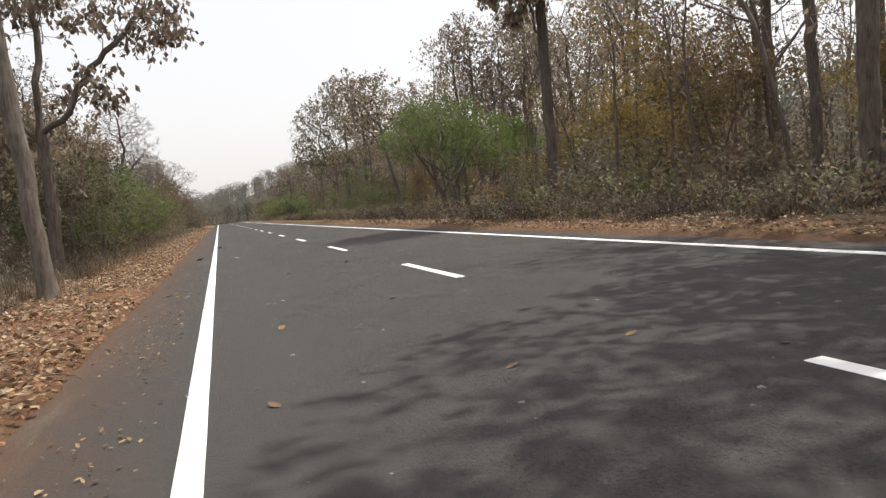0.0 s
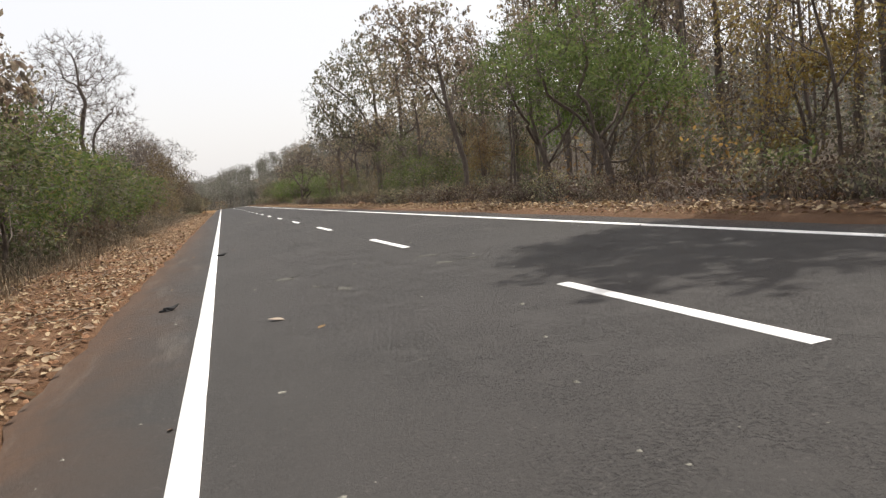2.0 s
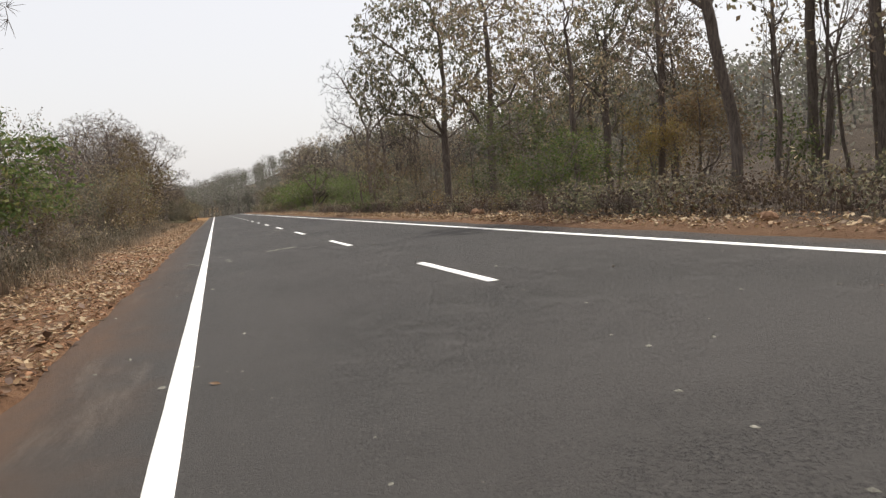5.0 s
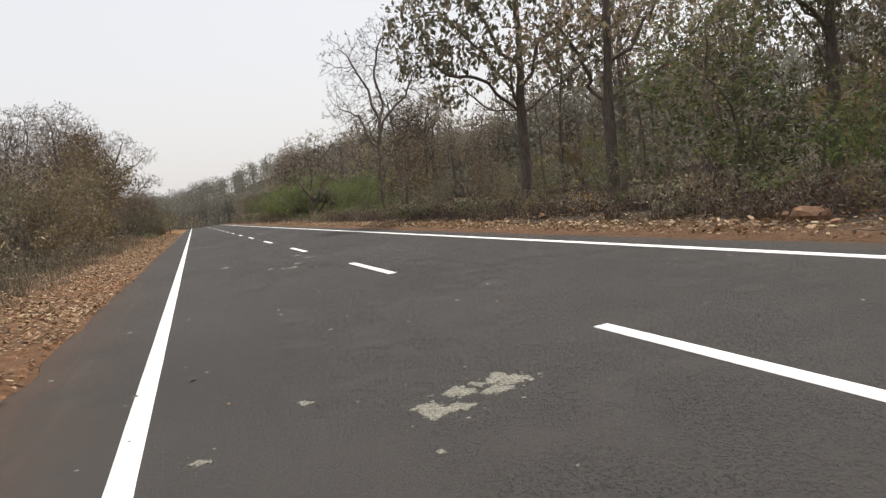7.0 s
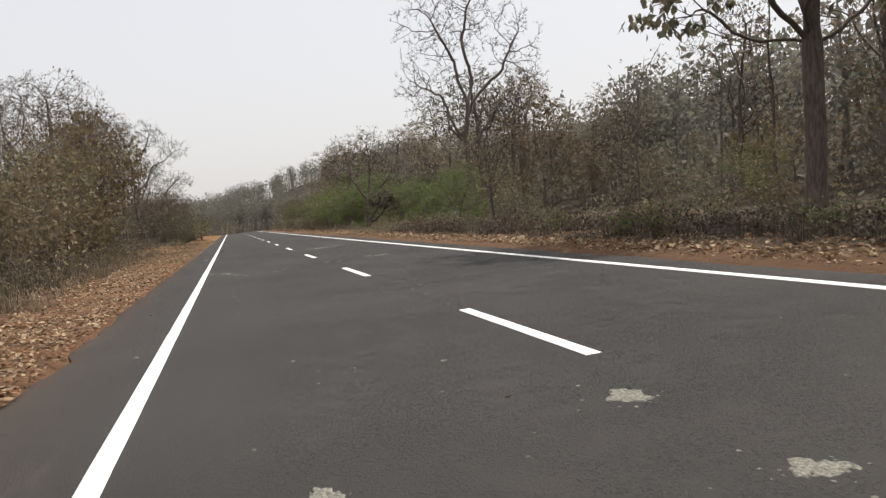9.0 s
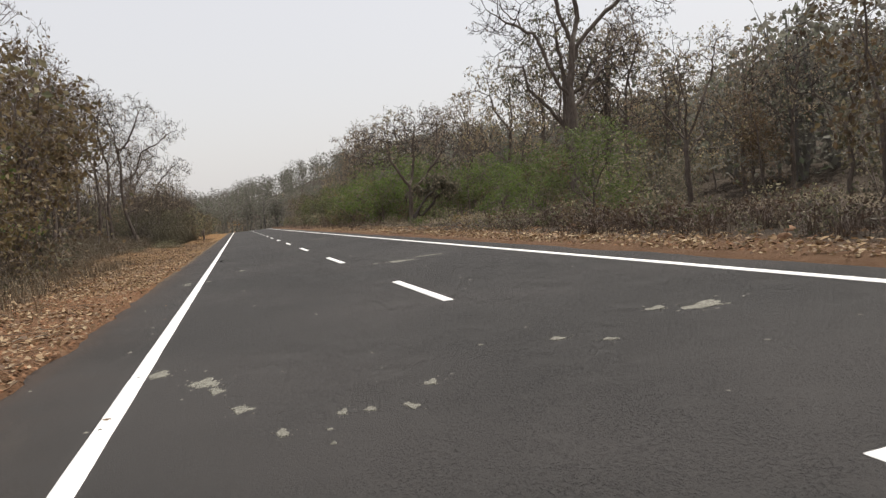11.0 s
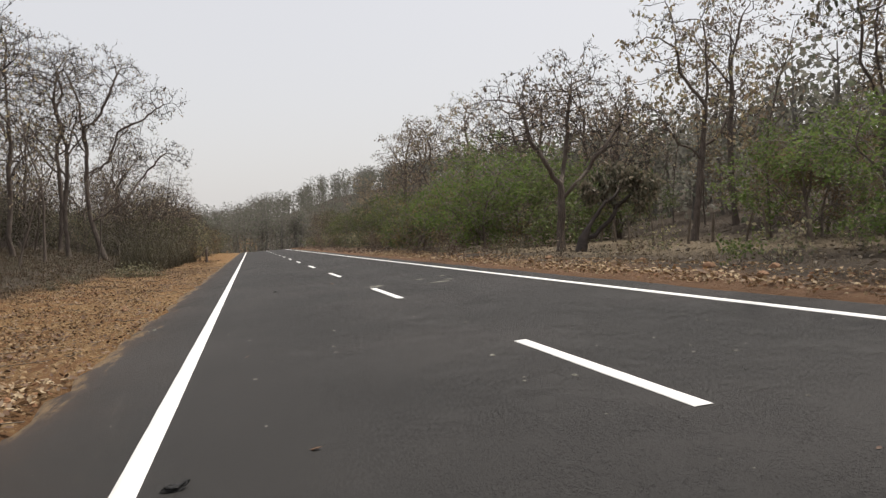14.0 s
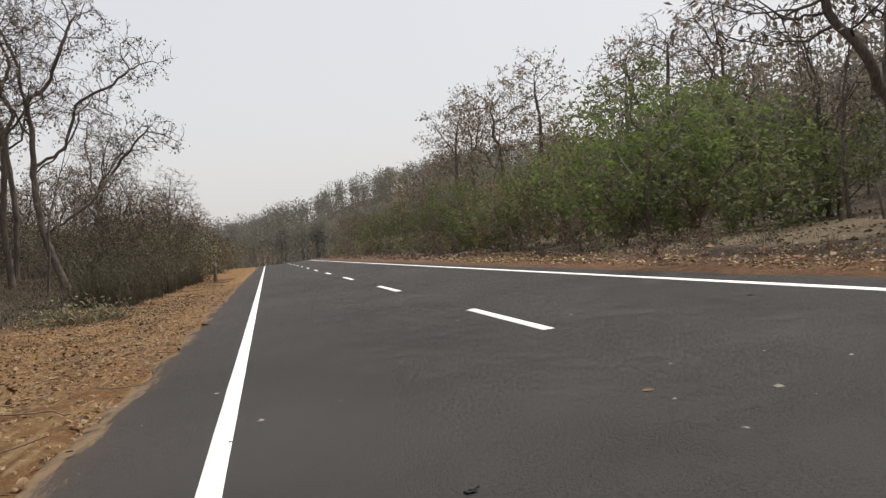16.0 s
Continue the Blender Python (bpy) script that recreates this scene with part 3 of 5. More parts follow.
def grown_tree(name, seed, label, trunk, blobs, r, bark=BARK, wood=TWIG, leaf=TEAK, count=600, size=(0.14, 0.26), ratio=0.55, droop=0.9, jitter=0.12, tufts=0.5, twigs=4, twig=0.36, tip=0.010, category="tree", leader=False, **habit):
    """A tree grown into its crown volumes, at the origin: trunk with limbs, branchwork, crown of leaves."""
    rng = np.random.RandomState(seed)
    last, share = np.array(trunk[-1], float), np.array([b[6] for b in blobs], float)
    heart = np.array([*(np.array([b[:2] for b in blobs]) * (share / share.sum())[:, None]).sum(0) * 0.6 + last[:2] * 0.4, max(b[2] for b in blobs)])
    if leader and heart[2] > last[2] + 0.8:
        trunk = [*trunk, *(last + (heart - last) * f + rng.normal(0, 0.035, 3) * (heart[2] - last[2]) * [1, 1, 0.3] for f in (0.3, 0.6, 0.9))]
    nodes, parent, tips = grow(rng, trunk, blobs, **habit)
    p = math.log(r / tip) / math.log(tips[0])
    rad = tip * np.maximum(tips, 1) ** p
    stem = len(trunk) + 1
    foot = nodes[:, 2] < 0.9
    rad = np.where(foot & (np.arange(len(nodes)) < 40), rad * (1 + 0.42 * np.exp(-nodes[:, 2].clip(0) / 0.3)), rad)
    kids = [[] for _ in nodes]
    for i in range(1, len(nodes)):
        kids[parent[i]].append(i)
    thick, thin, starts = [], [], [(None, 0)]
    while starts:
        p0, i = starts.pop()
        line = [i] if p0 is None else [p0, i]
        while kids[i]:
            order = sorted(kids[i], key=lambda c: -tips[c])
            starts += [(i, c) for c in order[1:]]
            i = order[0]
            line.append(i)
        pts, rr = nodes[line], rad[line].copy()
        if p0 is not None:
            rr[0] = min(rr[0], rr[1] * 1.15)
        if len(pts) > 2:
            pts = pts.copy()
            pts[1:-1] = pts[1:-1] * 0.76 + (pts[:-2] + pts[2:]) * 0.12
        big = rr[min(1, len(rr) - 1)]
        if big > 0.032:
            cut = max(2, int((rr > 0.022).sum()))
            thick.append(tube(pts[: cut + 1], rr[: cut + 1], 9 if p0 is None else 6))
            if len(pts) - cut > 1:
                thin.append(tube(pts[cut:], rr[cut:], 3))
        else:
            thin.append(tube(pts, rr, 3))
    tree = new(name)
    hang("trunk", np_mesh("trunk", *joined(thick), bark), tree)
    ends = np.flatnonzero((tips <= 2) & (np.arange(len(nodes)) > stem))
    base = ends[rng.randint(0, len(ends), len(ends) * twigs)]
    along = nodes[base] - nodes[parent[base]]
    along /= np.linalg.norm(along, axis=1, keepdims=True) + 1e-9
    along = along + rng.normal(0, 0.5, along.shape) + (0, 0, 0.25)
    along /= np.linalg.norm(along, axis=1, keepdims=True) + 1e-9
    out = nodes[base] + along * rng.uniform(0.4, 1.2, (len(base), 1)) * twig
    thin.append(rods(nodes[base], out, tip * 0.8, tip * 0.35))
    tagged(hang("branchwork", np_mesh("branchwork", *joined(thin), wood), tree), kind="stuff")
    if count:
        spots = out[rng.permutation(len(out))[: max(4, int(len(out) * tufts))]]
        at = spots[rng.randint(0, len(spots), count)] + rng.normal(0, jitter, (count, 3))
        axis = rng.normal(0, 0.6, (count, 3)) - [0, 0, droop]
        L = rng.uniform(*size, count)
        hang("crown", np_mesh("crown", *leaves(at, axis, L, L * ratio * rng.uniform(0.75, 1.2, count), rng, True), leaf, flat=True), tree)
    return tagged(tree, label, category)


def bole(rng, height, lean=0.0, kink=0.25):
    """A slightly wavering trunk line from below the ground up."""
    k = 5
    z = np.linspace(-0.15, height, k + 1)
    p = np.cumsum(rng.normal(0, kink, (k + 1, 2)) * (height / 8), axis=0)
    p -= p[0]
    return np.column_stack([p[:, 0] * 0.5 + lean * z, p[:, 1] * 0.5, z])


def crown_of(rng, height, low, wide, lumps, n):
    """Lumps that make up an uneven crown between two heights."""
    out = []
    for k in range(lumps):
        a, f = 6.28 * k / lumps + rng.uniform(-0.5, 0.5), (k + rng.uniform(0.1, 0.9)) / lumps
        z = low + (height - low) * (0.15 + 0.72 * f)
        reach = wide * (0.55 - 0.35 * abs(f - 0.45)) * rng.uniform(0.6, 1.2)
        size = wide * rng.uniform(0.48, 0.78)
        out.append((math.cos(a) * reach, math.sin(a) * reach, z, size, size, size * rng.uniform(0.7, 1.0), n // lumps))
    return out


def wild_tree(name, seed, label, height, r, low, wide, lumps=6, n=260, top=0.72, kink=0.25, lean=0.0, **rest):
    """A tree of its kind with a chance crown."""
    rng = np.random.RandomState(seed + 5000)
    return grown_tree(name, seed, label, bole(rng, height * top, lean, kink), crown_of(rng, height, low, wide, lumps, n), r, **rest)


def make_bush(name, seed, label, height, stems, leaf, count, size, ratio=0.5, width=0.5, small=False, droop=0.2, bark=TWIG, jitter=0.16, category="shrub"):
    """A many-stemmed bush: thin stems from one foot, side shoots and leaves."""
    rng = np.random.RandomState(seed)
    lines, tips = [], []
    for _ in range(stems):
        a = rng.uniform(0, 6.28)
        d = (math.cos(a) * width, math.sin(a) * width, 1)
        s = wander(rng, (rng.normal(0, 0.10 * width), rng.normal(0, 0.10 * width), -0.06), d, height * rng.uniform(0.65, 1.1), 4, 0.16, 0.05)
        lines.append((s[[0, 2, 4]], (0.006 + 0.007 * height) * np.array([1.0, 0.6, 0.2]), 3))
        for _ in range(4):
            j = rng.randint(1, 5)
            dl = (s[j] - s[j - 1]) / np.linalg.norm(s[j] - s[j - 1])
            b = wander(rng, s[j], aside(rng, dl, rng.uniform(30, 75)), height * rng.uniform(0.18, 0.40), 2, 0.2, 0.02)
            lines.append((b[[0, 2]], np.array([0.010, 0.003]), 3))
            tips += [b[1], b[2], b[2]]
    tips = np.array(tips)
    bush = new(name)
    tagged(hang("wood", np_mesh("wood", *joined([tube(p, r, s) for p, r, s in lines]), bark), bush), kind="stuff")
    if count:
        at = tips[rng.randint(0, len(tips), count)] + rng.normal(0, jitter, (count, 3))
        at[:, 2] = np.maximum(at[:, 2], 0.05)
        axis = rng.normal(0, 0.8, (count, 3)) - [0, 0, droop]
        L = rng.uniform(*size, count)
        hang("foliage", np_mesh("foliage", *leaves(at, axis, L, L * ratio, rng, small), leaf, flat=small), bush)
    return tagged(bush, label, category)


# ---------------------------------------------------------------- ground, road and markings
def grid_mesh(name, xs, ys, zf, material):
    X, Y = np.meshgrid(xs, ys, indexing="ij")
    v = np.stack([X, Y, zf(X, Y)], -1).reshape(-1, 3)
    n = len(ys)
    i, j = np.meshgrid(np.arange(len(xs) - 1), np.arange(n - 1), indexing="ij")
    q = np.stack([i * n + j, (i + 1) * n + j, (i + 1) * n + j + 1, i * n + j + 1], -1).reshape(-1, 4)
    return np_mesh(name, v, q, material)


gx = np.concatenate([np.linspace(-600, -80, 14), np.linspace(-70, -14, 24), np.arange(-13, EDGE_L - 0.2, 0.3), [-1.3, -1.0, -0.4, 0.5, 3, 6, 6.9, 7.3], np.arange(7.5, 16, 0.3), np.linspace(16.5, 70, 36), np.linspace(80, 600, 15)])
gy = np.concatenate([np.linspace(-500, -30, 14), np.arange(-20, 180, 0.7), np.arange(180, 300, 4.0), np.linspace(310, 900, 20)])


def sheet_z(x, y):
    z = ground_z(x, y)
    under = (x > EDGE_L + 0.1) & (x < EDGE_R - 0.2)
    return np.where(under, z - 0.12, z + 0.012)


tagged(new("ground", grid_mesh("ground", gx, gy, sheet_z, GROUND)), "forest floor of red-brown soil and dry leaf litter", "ground", kind="structure")

ry = np.concatenate([np.linspace(-120, -20, 12), np.arange(-18, 170, 0.4), np.arange(170, 340, 3.0)])
rng = np.random.RandomState(11)
fray_l = smooth(92, 112, ry) * (0.10 * wave(ry * 0, ry, 2.2, 25) + 0.10 * wave(ry * 0, ry, 0.6, 26)) + 0.09 * wave(ry * 0, ry, 1.1, 21) + 0.08 * wave(ry * 0, ry, 4.0, 22)
fray_r = 0.12 * wave(ry * 0, ry, 0.9, 23) + 0.06 * wave(ry * 0, ry, 4.0, 24)
cols = np.array([0, 0.04, 0.15, 0.5, 0.85, 0.97, 1.0])
left, right = EDGE_L + fray_l, EDGE_R + fray_r
RX = left[None] + cols[:, None] * (right - left)[None]
RY = np.broadcast_to(ry, RX.shape)
RZ = RX * SLOPE + crest(RY)
RZ[0] -= 0.05
RZ[-1] -= 0.05
n = len(ry)
i, j = np.meshgrid(np.arange(len(cols) - 1), np.arange(n - 1), indexing="ij")
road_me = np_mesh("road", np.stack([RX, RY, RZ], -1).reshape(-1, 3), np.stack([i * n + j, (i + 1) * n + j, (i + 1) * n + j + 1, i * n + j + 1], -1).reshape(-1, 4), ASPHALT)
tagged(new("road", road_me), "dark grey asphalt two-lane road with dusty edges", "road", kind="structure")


def strip(x, y0, y1, width, rng):
    """A painted band 4 mm proud of the road, with slightly uneven edges."""
    k = max(3, int((y1 - y0) / 0.5) + 1)
    y = np.linspace(y0, y1, k)
    a, b = x - width / 2 + rng.normal(0, 0.0012, k), x + width / 2 + rng.normal(0, 0.0012, k)
    rows = []
    for xx, dz in ((a - 0.004, -0.002), (a, 0.004), (b, 0.004), (b + 0.004, -0.002)):
        rows.append(np.stack([xx, y, xx * SLOPE + crest(y) + dz], -1))
    v = np.concatenate(rows)
    i, j = np.meshgrid(np.arange(3), np.arange(k - 1), indexing="ij")
    return v, np.stack([i * k + j, (i + 1) * k + j, (i + 1) * k + j + 1, i * k + j + 1], -1).reshape(-1, 4)


for x, w in ((0.0, 0.135), (LINE_R, 0.145)):
    tagged(new("edge_line", np_mesh("edge_line", *strip(x, -60, 300, w, rng), PAINT)), "solid white painted line along the edge of the road", "road marking", "edge lines", "structure")
for k in range(-4, 30):
    y = 3.04 + 9.0 * k
    tagged(new("centre_dash", np_mesh("centre_dash", *strip(CENTRE, y - 3.05, y, 0.125, rng), PAINT)), "white painted dash of the broken centre line", "road marking", "centre line dashes", "structure")

# ---------------------------------------------------------------- kinds of plants
USED = set()


def plant(kind, x, y, scale=1.0, turn=None, tilt=0.0, label="", group="", squat=1.0):
    """The kind itself the first time, a copy from then on, standing on the ground."""
    m = pose(x, y, float(ground_z(x, y)) - 0.03, tilt, 0, random.uniform(0, 360) if turn is None else turn)
    if kind.name in USED:
        ob = copy_thing(kind, m)
    else:
        USED.add(kind.name)
        ob = kind
        ob.matrix_basis = m
    ob.scale = (scale, scale, scale * squat * random.uniform(0.95, 1.06))
    return tagged(ob, label, group=group)


TEAKS = [wild_tree("teak_tree", 100 + k, "tall grey-trunked teak tree with sparse dry brown leaves", 13.0, 0.17, 4.6, 3.3, 7, 300, leader=True, count=1500, size=(0.14, 0.26)) for k in range(3)]
TALLEST = [wild_tree("tall_teak_tree", 110 + k, "tall straight teak with a thick bare dark trunk", 17.0, 0.19, 7.2, 3.1, 8, 300, top=0.86, kink=0.10, leader=True, count=2600, size=(0.17, 0.31)) for k in range(2)]
CROOKED = [wild_tree("crooked_tree", 120 + k, "crooked dark tree with kinked branches and few brown leaves", 11.0, 0.16, 3.4, 3.6, 7, 320, top=0.42, kink=0.42, count=900, size=(0.12, 0.22), wood=BACKLIT_TWIG, twigs=4, twig=0.36) for k in range(3)]
BARES = [wild_tree("bare_tree", 150 + k, "grey leafless tree with broad kinked bare branches", 13.0, 0.18, 5.0, 4.0, 7, 420, top=0.45, kink=0.3, count=180, size=(0.12, 0.2), wood=BACKLIT_TWIG, twigs=4, twig=0.36) for k in range(2)]
LEAFY = [wild_tree("broad_leaved_tree", 160 + k, "thick-trunked tree with a dark olive leafy crown", 14.0, 0.25, 4.6, 4.2, 8, 330, top=0.7, kink=0.16, count=5200, size=(0.17, 0.31), leaf=DARKLEAF, tufts=0.6) for k in range(2)]
POLES = [make_tree("young_teak_tree", 180 + k, "slender young tree with a bare pole-like trunk and dry leaves", height=10.5, r=0.080, bare=0.34, limbs=10, spread=0.24, sub=4, twigs=3, count=300, size=(0.14, 0.26), crook=0.20, sides=6, jitter=0.22, small=True) for k in range(4)]
THIN = [make_tree("slender_tree", 200 + k, "slender grey tree with thin leafless branches", height=9.5, r=0.075, bare=0.30, limbs=8, spread=0.30, sub=3, twigs=3, count=120, size=(0.12, 0.22), crook=0.24, sides=5, small=True) for k in range(3)]
YELLOWS = [make_bush("yellow_shrub", 330 + k, "small shrub with bright orange-yellow withered leaves", 1.5, 6, YELLOW, 70, (0.09, 0.18), 0.55, 0.5, small=True) for k in range(2)]
GREENS = [wild_tree("green_tree", 220 + k, "low many-branched tree with fresh green fine leaves", 5.2, 0.08, 0.5, 3.0, 10, 240, top=0.32, kink=0.3, leaf=GREEN if k < 2 else OLIVE, count=4300, size=(0.12, 0.23), ratio=0.42, droop=0.25, jitter=0.15, tufts=0.55) for k in range(4)]
OLIVES = [wild_tree("olive_tree", 226 + k, "low tree with dull olive-green leaves over bare stems", 5.2, 0.08, 1.7, 2.9, 9, 240, top=0.5, kink=0.3, leaf=OLIVE, count=4300, size=(0.12, 0.23), ratio=0.42, droop=0.25, jitter=0.15, tufts=0.6) for k in range(2)]
SPREADING = [grown_tree("spreading_green_tree", 232 + k, "spreading low tree with bright green feathery foliage over bare stems", [(0, 0, -0.1), (-0.25, 0, 1.2), (-0.7, 0.1, 2.4), (-0.9, 0.1, 3.4)],
                        [(-1.0, 0, 5.6, 2.6, 2.6, 1.3, 130), (1.6, 0.6, 4.9, 1.9, 2.2, 1.1, 80), (-3.0, -0.4, 4.5, 1.6, 2.0, 1.0, 70), (0.4, -1.8, 3.9, 1.8, 1.6, 0.8, 60), (2.6, -0.4, 3.4, 1.5, 1.5, 0.7, 40)],
                        0.13, leaf=BRIGHT, count=9000, size=(0.11, 0.20), ratio=0.42, droop=0.2, jitter=0.17, tufts=0.75) for k in range(2)]
RUSTY = make_tree("rust_leaved_tree", 240, "low tree with rust-brown and yellow dry leaves", leaf=RUST, height=6.0, r=0.08, bare=0.15, limbs=13, spread=0.5, sub=6, twigs=4, count=3600, size=(0.10, 0.2), droop=0.3, jitter=0.28, small=True, crook=0.2, fork=1, sides=6, rise=0.04)
SHRUBS = [make_bush("shrub", 260 + k, "waist-high shrub with big dull brown-green leaves", 1.7, 5, (UNDER, DARKLEAF, OLIVE, UNDER)[k], 240, (0.12, 0.235), 0.6, 0.6, small=True) for k in range(4)]
TALLS = [make_bush("tall_shrub", 280 + k, "tall shrub of thin stems with large olive and brown leaves", 4.2, 9, (DARKLEAF, UNDER, OLIVE, THICKET)[k], 900, (0.12, 0.22), 0.6, 0.5, jitter=0.28, small=True) for k in range(4)]
SCRUBS = [make_bush("dry_scrub", 300 + k, "dry twiggy scrub with withered stems", 1.25, 9, STRAW if k > 1 else UNDER, 110, (0.07, 0.15), 0.4, 0.6, bark=STAKE, droop=0.3) for k in range(3)]
LOWS = [make_bush("brown_undershrub", 320 + k, "knee-high undershrub with dull red-brown and olive leaves", 0.9, 7, (RUSSET, DARKLEAF)[k], 180, (0.08, 0.15), 0.55, 0.8, small=True) for k in range(2)]
KINDS = LOWS + YELLOWS + TEAKS + TALLEST + CROOKED + BARES + LEAFY + POLES + THIN + GREENS + OLIVES + SPREADING + [RUSTY] + SHRUBS + TALLS + SCRUBS

# ---------------------------------------------------------------- the trees that stand by the road
random.seed(5)
PLACED = []


def put(kind, x, y, height, base, label="", turn=None, tilt=0.0, squat=1.0):
    PLACED.append((x, y))
    return plant(kind, x, y, height / base, turn, tilt, label, "", squat)


def own(x, y, turn=0.0, **spec):
    """A tree of which there is only one, where it stands."""
    tree = grown_tree(**spec)
    PLACED.append((x, y))
    return plant(tree, x, y, 1.0, turn)


def pale_foot(tree, r, lean):
    """Peeled whitish bark round the foot of a trunk that leans by lean metres a metre."""
    z = np.array([-0.05, 0.1, 0.3, 0.6, 0.95, 1.2])
    rad = r * (1 + 0.42 * np.exp(-z.clip(0) / 0.3)) + np.array([0.012, 0.012, 0.011, 0.010, 0.009, -0.004])
    hang("trunk_foot", np_mesh("trunk_foot", *tube(np.stack([z.clip(0) * lean, 0 * z, z], -1), rad, 10), PALE_BARK), tree, "whitish peeled bark")


# right side, from the start of the road on
own(12.5, 24.4, name="tall_teak_tree", seed=401, label="tall straight teak with a thick bare dark trunk by the verge", r=0.21, trunk=[(0, 0, -0.1), (0.05, 0, 3), (-0.05, 0, 8), (0, 0, 14)],
    blobs=[(-0.6, -0.6, 13.4, 2.2, 2.4, 3.2, 170), (-2.2, -1.9, 12.2, 2.0, 2.2, 1.5, 110), (0.4, -2.6, 11.8, 2.2, 2.2, 1.4, 110), (-1.2, -0.5, 8.2, 1.6, 1.6, 1.2, 60), (1.4, 0.6, 9.4, 1.6, 1.6, 1.2, 60)], count=7600, size=(0.20, 0.36), tufts=0.8)
own(11.7, 9.9, name="tall_teak_tree", seed=402, label="tall straight teak with a thick bare trunk and thin crown", r=0.19, trunk=[(0, 0, -0.1), (0, 0, 3), (0.05, 0, 8), (0, 0, 14)],
    blobs=[(0.8, 0.6, 15, 2.0, 2.0, 2.4, 120)], count=500, size=(0.17, 0.31))
for x, y, h in ((20.5, 21.6, 16.5), (23.0, 19.0, 15.5), (24.7, 37, 16), (17.2, 16.5, 15), (21.4, 55.2, 16), (20.8, 57.4, 15), (24, 50, 16)):
    put(random.choice(TALLEST), x, y, h, 17.0)
own(13.7, 53.1, name="leaning_teak_tree", seed=404, label="slender teak leaning over the verge with brown leaf tufts", r=0.15, trunk=[(0, 0, -0.1), (0, 0, 1.9), (-0.8, 0, 4.9), (-1.2, 0.2, 8)],
    blobs=[(-1.4, 0, 8.6, 2.4, 2.4, 2.4, 210), (0.4, 0.4, 6.8, 1.6, 1.8, 1.3, 70), (-2.6, 0, 6.6, 1.4, 1.6, 1.2, 60), (-3.0, 1.8, 9.6, 2.2, 2.0, 1.5, 100)], count=3000, size=(0.16, 0.30))
own(15.0, 81.6, name="broad_leaved_tree", seed=406, label="stout straight teak with a wide crown of drooping dark leaves", r=0.25, leaf=DARKLEAF, trunk=[(0, 0, -0.1), (0, 0, 4), (0.1, 0, 8), (0.0, 0, 12)],
    blobs=[(-0.5, 0, 12.2, 3.6, 3.6, 3.4, 220), (-3.6, 0, 8.2, 2.6, 2.8, 1.9, 130), (2.6, -0.6, 8.8, 2.4, 2.6, 2.0, 110), (-1.4, -2.0, 6.4, 1.8, 1.8, 1.0, 70), (-4.0, 1, 11.2, 1.9, 2.2, 1.8, 80), (-4.6, -0.6, 6.6, 1.5, 1.6, 0.9, 60), (2.4, -1.2, 6.2, 1.8, 1.8, 1.0, 60), (-2.4, 1.6, 5.6, 1.4, 1.4, 0.7, 40)], count=5200, size=(0.20, 0.36), tufts=0.6)
own(16.0, 76.0, name="broad_leaved_tree", seed=407, label="stout teak with a long low side branch and brown leaves", r=0.23, trunk=[(0, 0, -0.1), (-0.1, 0, 4), (0.1, 0, 7.5), (0.0, 0, 11)],
    blobs=[(0, 0, 11.5, 3.2, 3.2, 3.0, 190), (3.6, -0.4, 4.2, 1.5, 1.2, 0.7, 40), (2.2, 0, 7.6, 2.0, 2.2, 1.4, 80), (-2.2, -0.5, 6.6, 1.8, 2.0, 1.3, 80), (2.8, -1.0, 6.0, 1.6, 1.8, 1.0, 60)], count=2800, size=(0.18, 0.32))
own(16.3, 112.0, name="bare_tree", seed=409, label="tall bare grey tree with many rising kinked branches", r=0.22, wood=BACKLIT_TWIG, trunk=[(0, 0, -0.1), (0.1, 0, 3), (0, 0, 5.8), (0.2, 0, 7.6)],
    blobs=[(-2.2, 0, 12.11, 2.56, 2.82, 3.24, 130), (0.6, 0.4, 13.35, 2.3, 2.82, 2.97, 120), (3.4, -0.4, 10.47, 2.05, 2.56, 3.51, 120), (-2.8, 0.4, 8.54, 2.18, 2.3, 1.76, 80), (2.6, 0.8, 6.96, 2.3, 2.3, 1.62, 70)], count=260, size=(0.12, 0.2), kink=0.34, tip=0.011, twigs=4, twig=0.34, step=0.30, kill=0.34)
own(12.7, 130.3, name="crooked_tree", seed=412, label="dark crooked tree forking low with a wide flat twiggy crown", r=0.16, wood=BACKLIT_TWIG, trunk=[(0, 0, -0.1), (0.05, 0, 1.5), (0.1, 0, 2.9)],
    blobs=[(-1.7, 0, 5.52, 2.43, 2.56, 1.89, 150), (0.6, 0.3, 6.82, 2.3, 2.56, 1.89, 140), (2.8, -0.2, 5.28, 2.18, 2.3, 1.49, 110)], count=1000, size=(0.13, 0.23), kink=0.36, tip=0.011, twigs=4, twig=0.34, step=0.30, kill=0.34)
own(12.2, 127.6, name="bent_tree", seed=414, label="dark thick trunk bending over from the verge under drooping dark leaves", r=0.17, bark=BACKLIT_TWIG, wood=BACKLIT_TWIG, trunk=[(0, 0, -0.1), (0.1, 0, 0.5), (0.4, 0, 1.0), (0.8, 0, 1.35)],
    blobs=[(1.2, 0.2, 2.0, 0.8, 0.8, 0.5, 60), (2.0, 0.3, 2.4, 1.0, 0.9, 0.6, 70), (2.7, 0.4, 2.2, 0.8, 0.8, 0.5, 40)], count=2200, leaf=DARKLEAF, size=(0.13, 0.25), tufts=0.7)
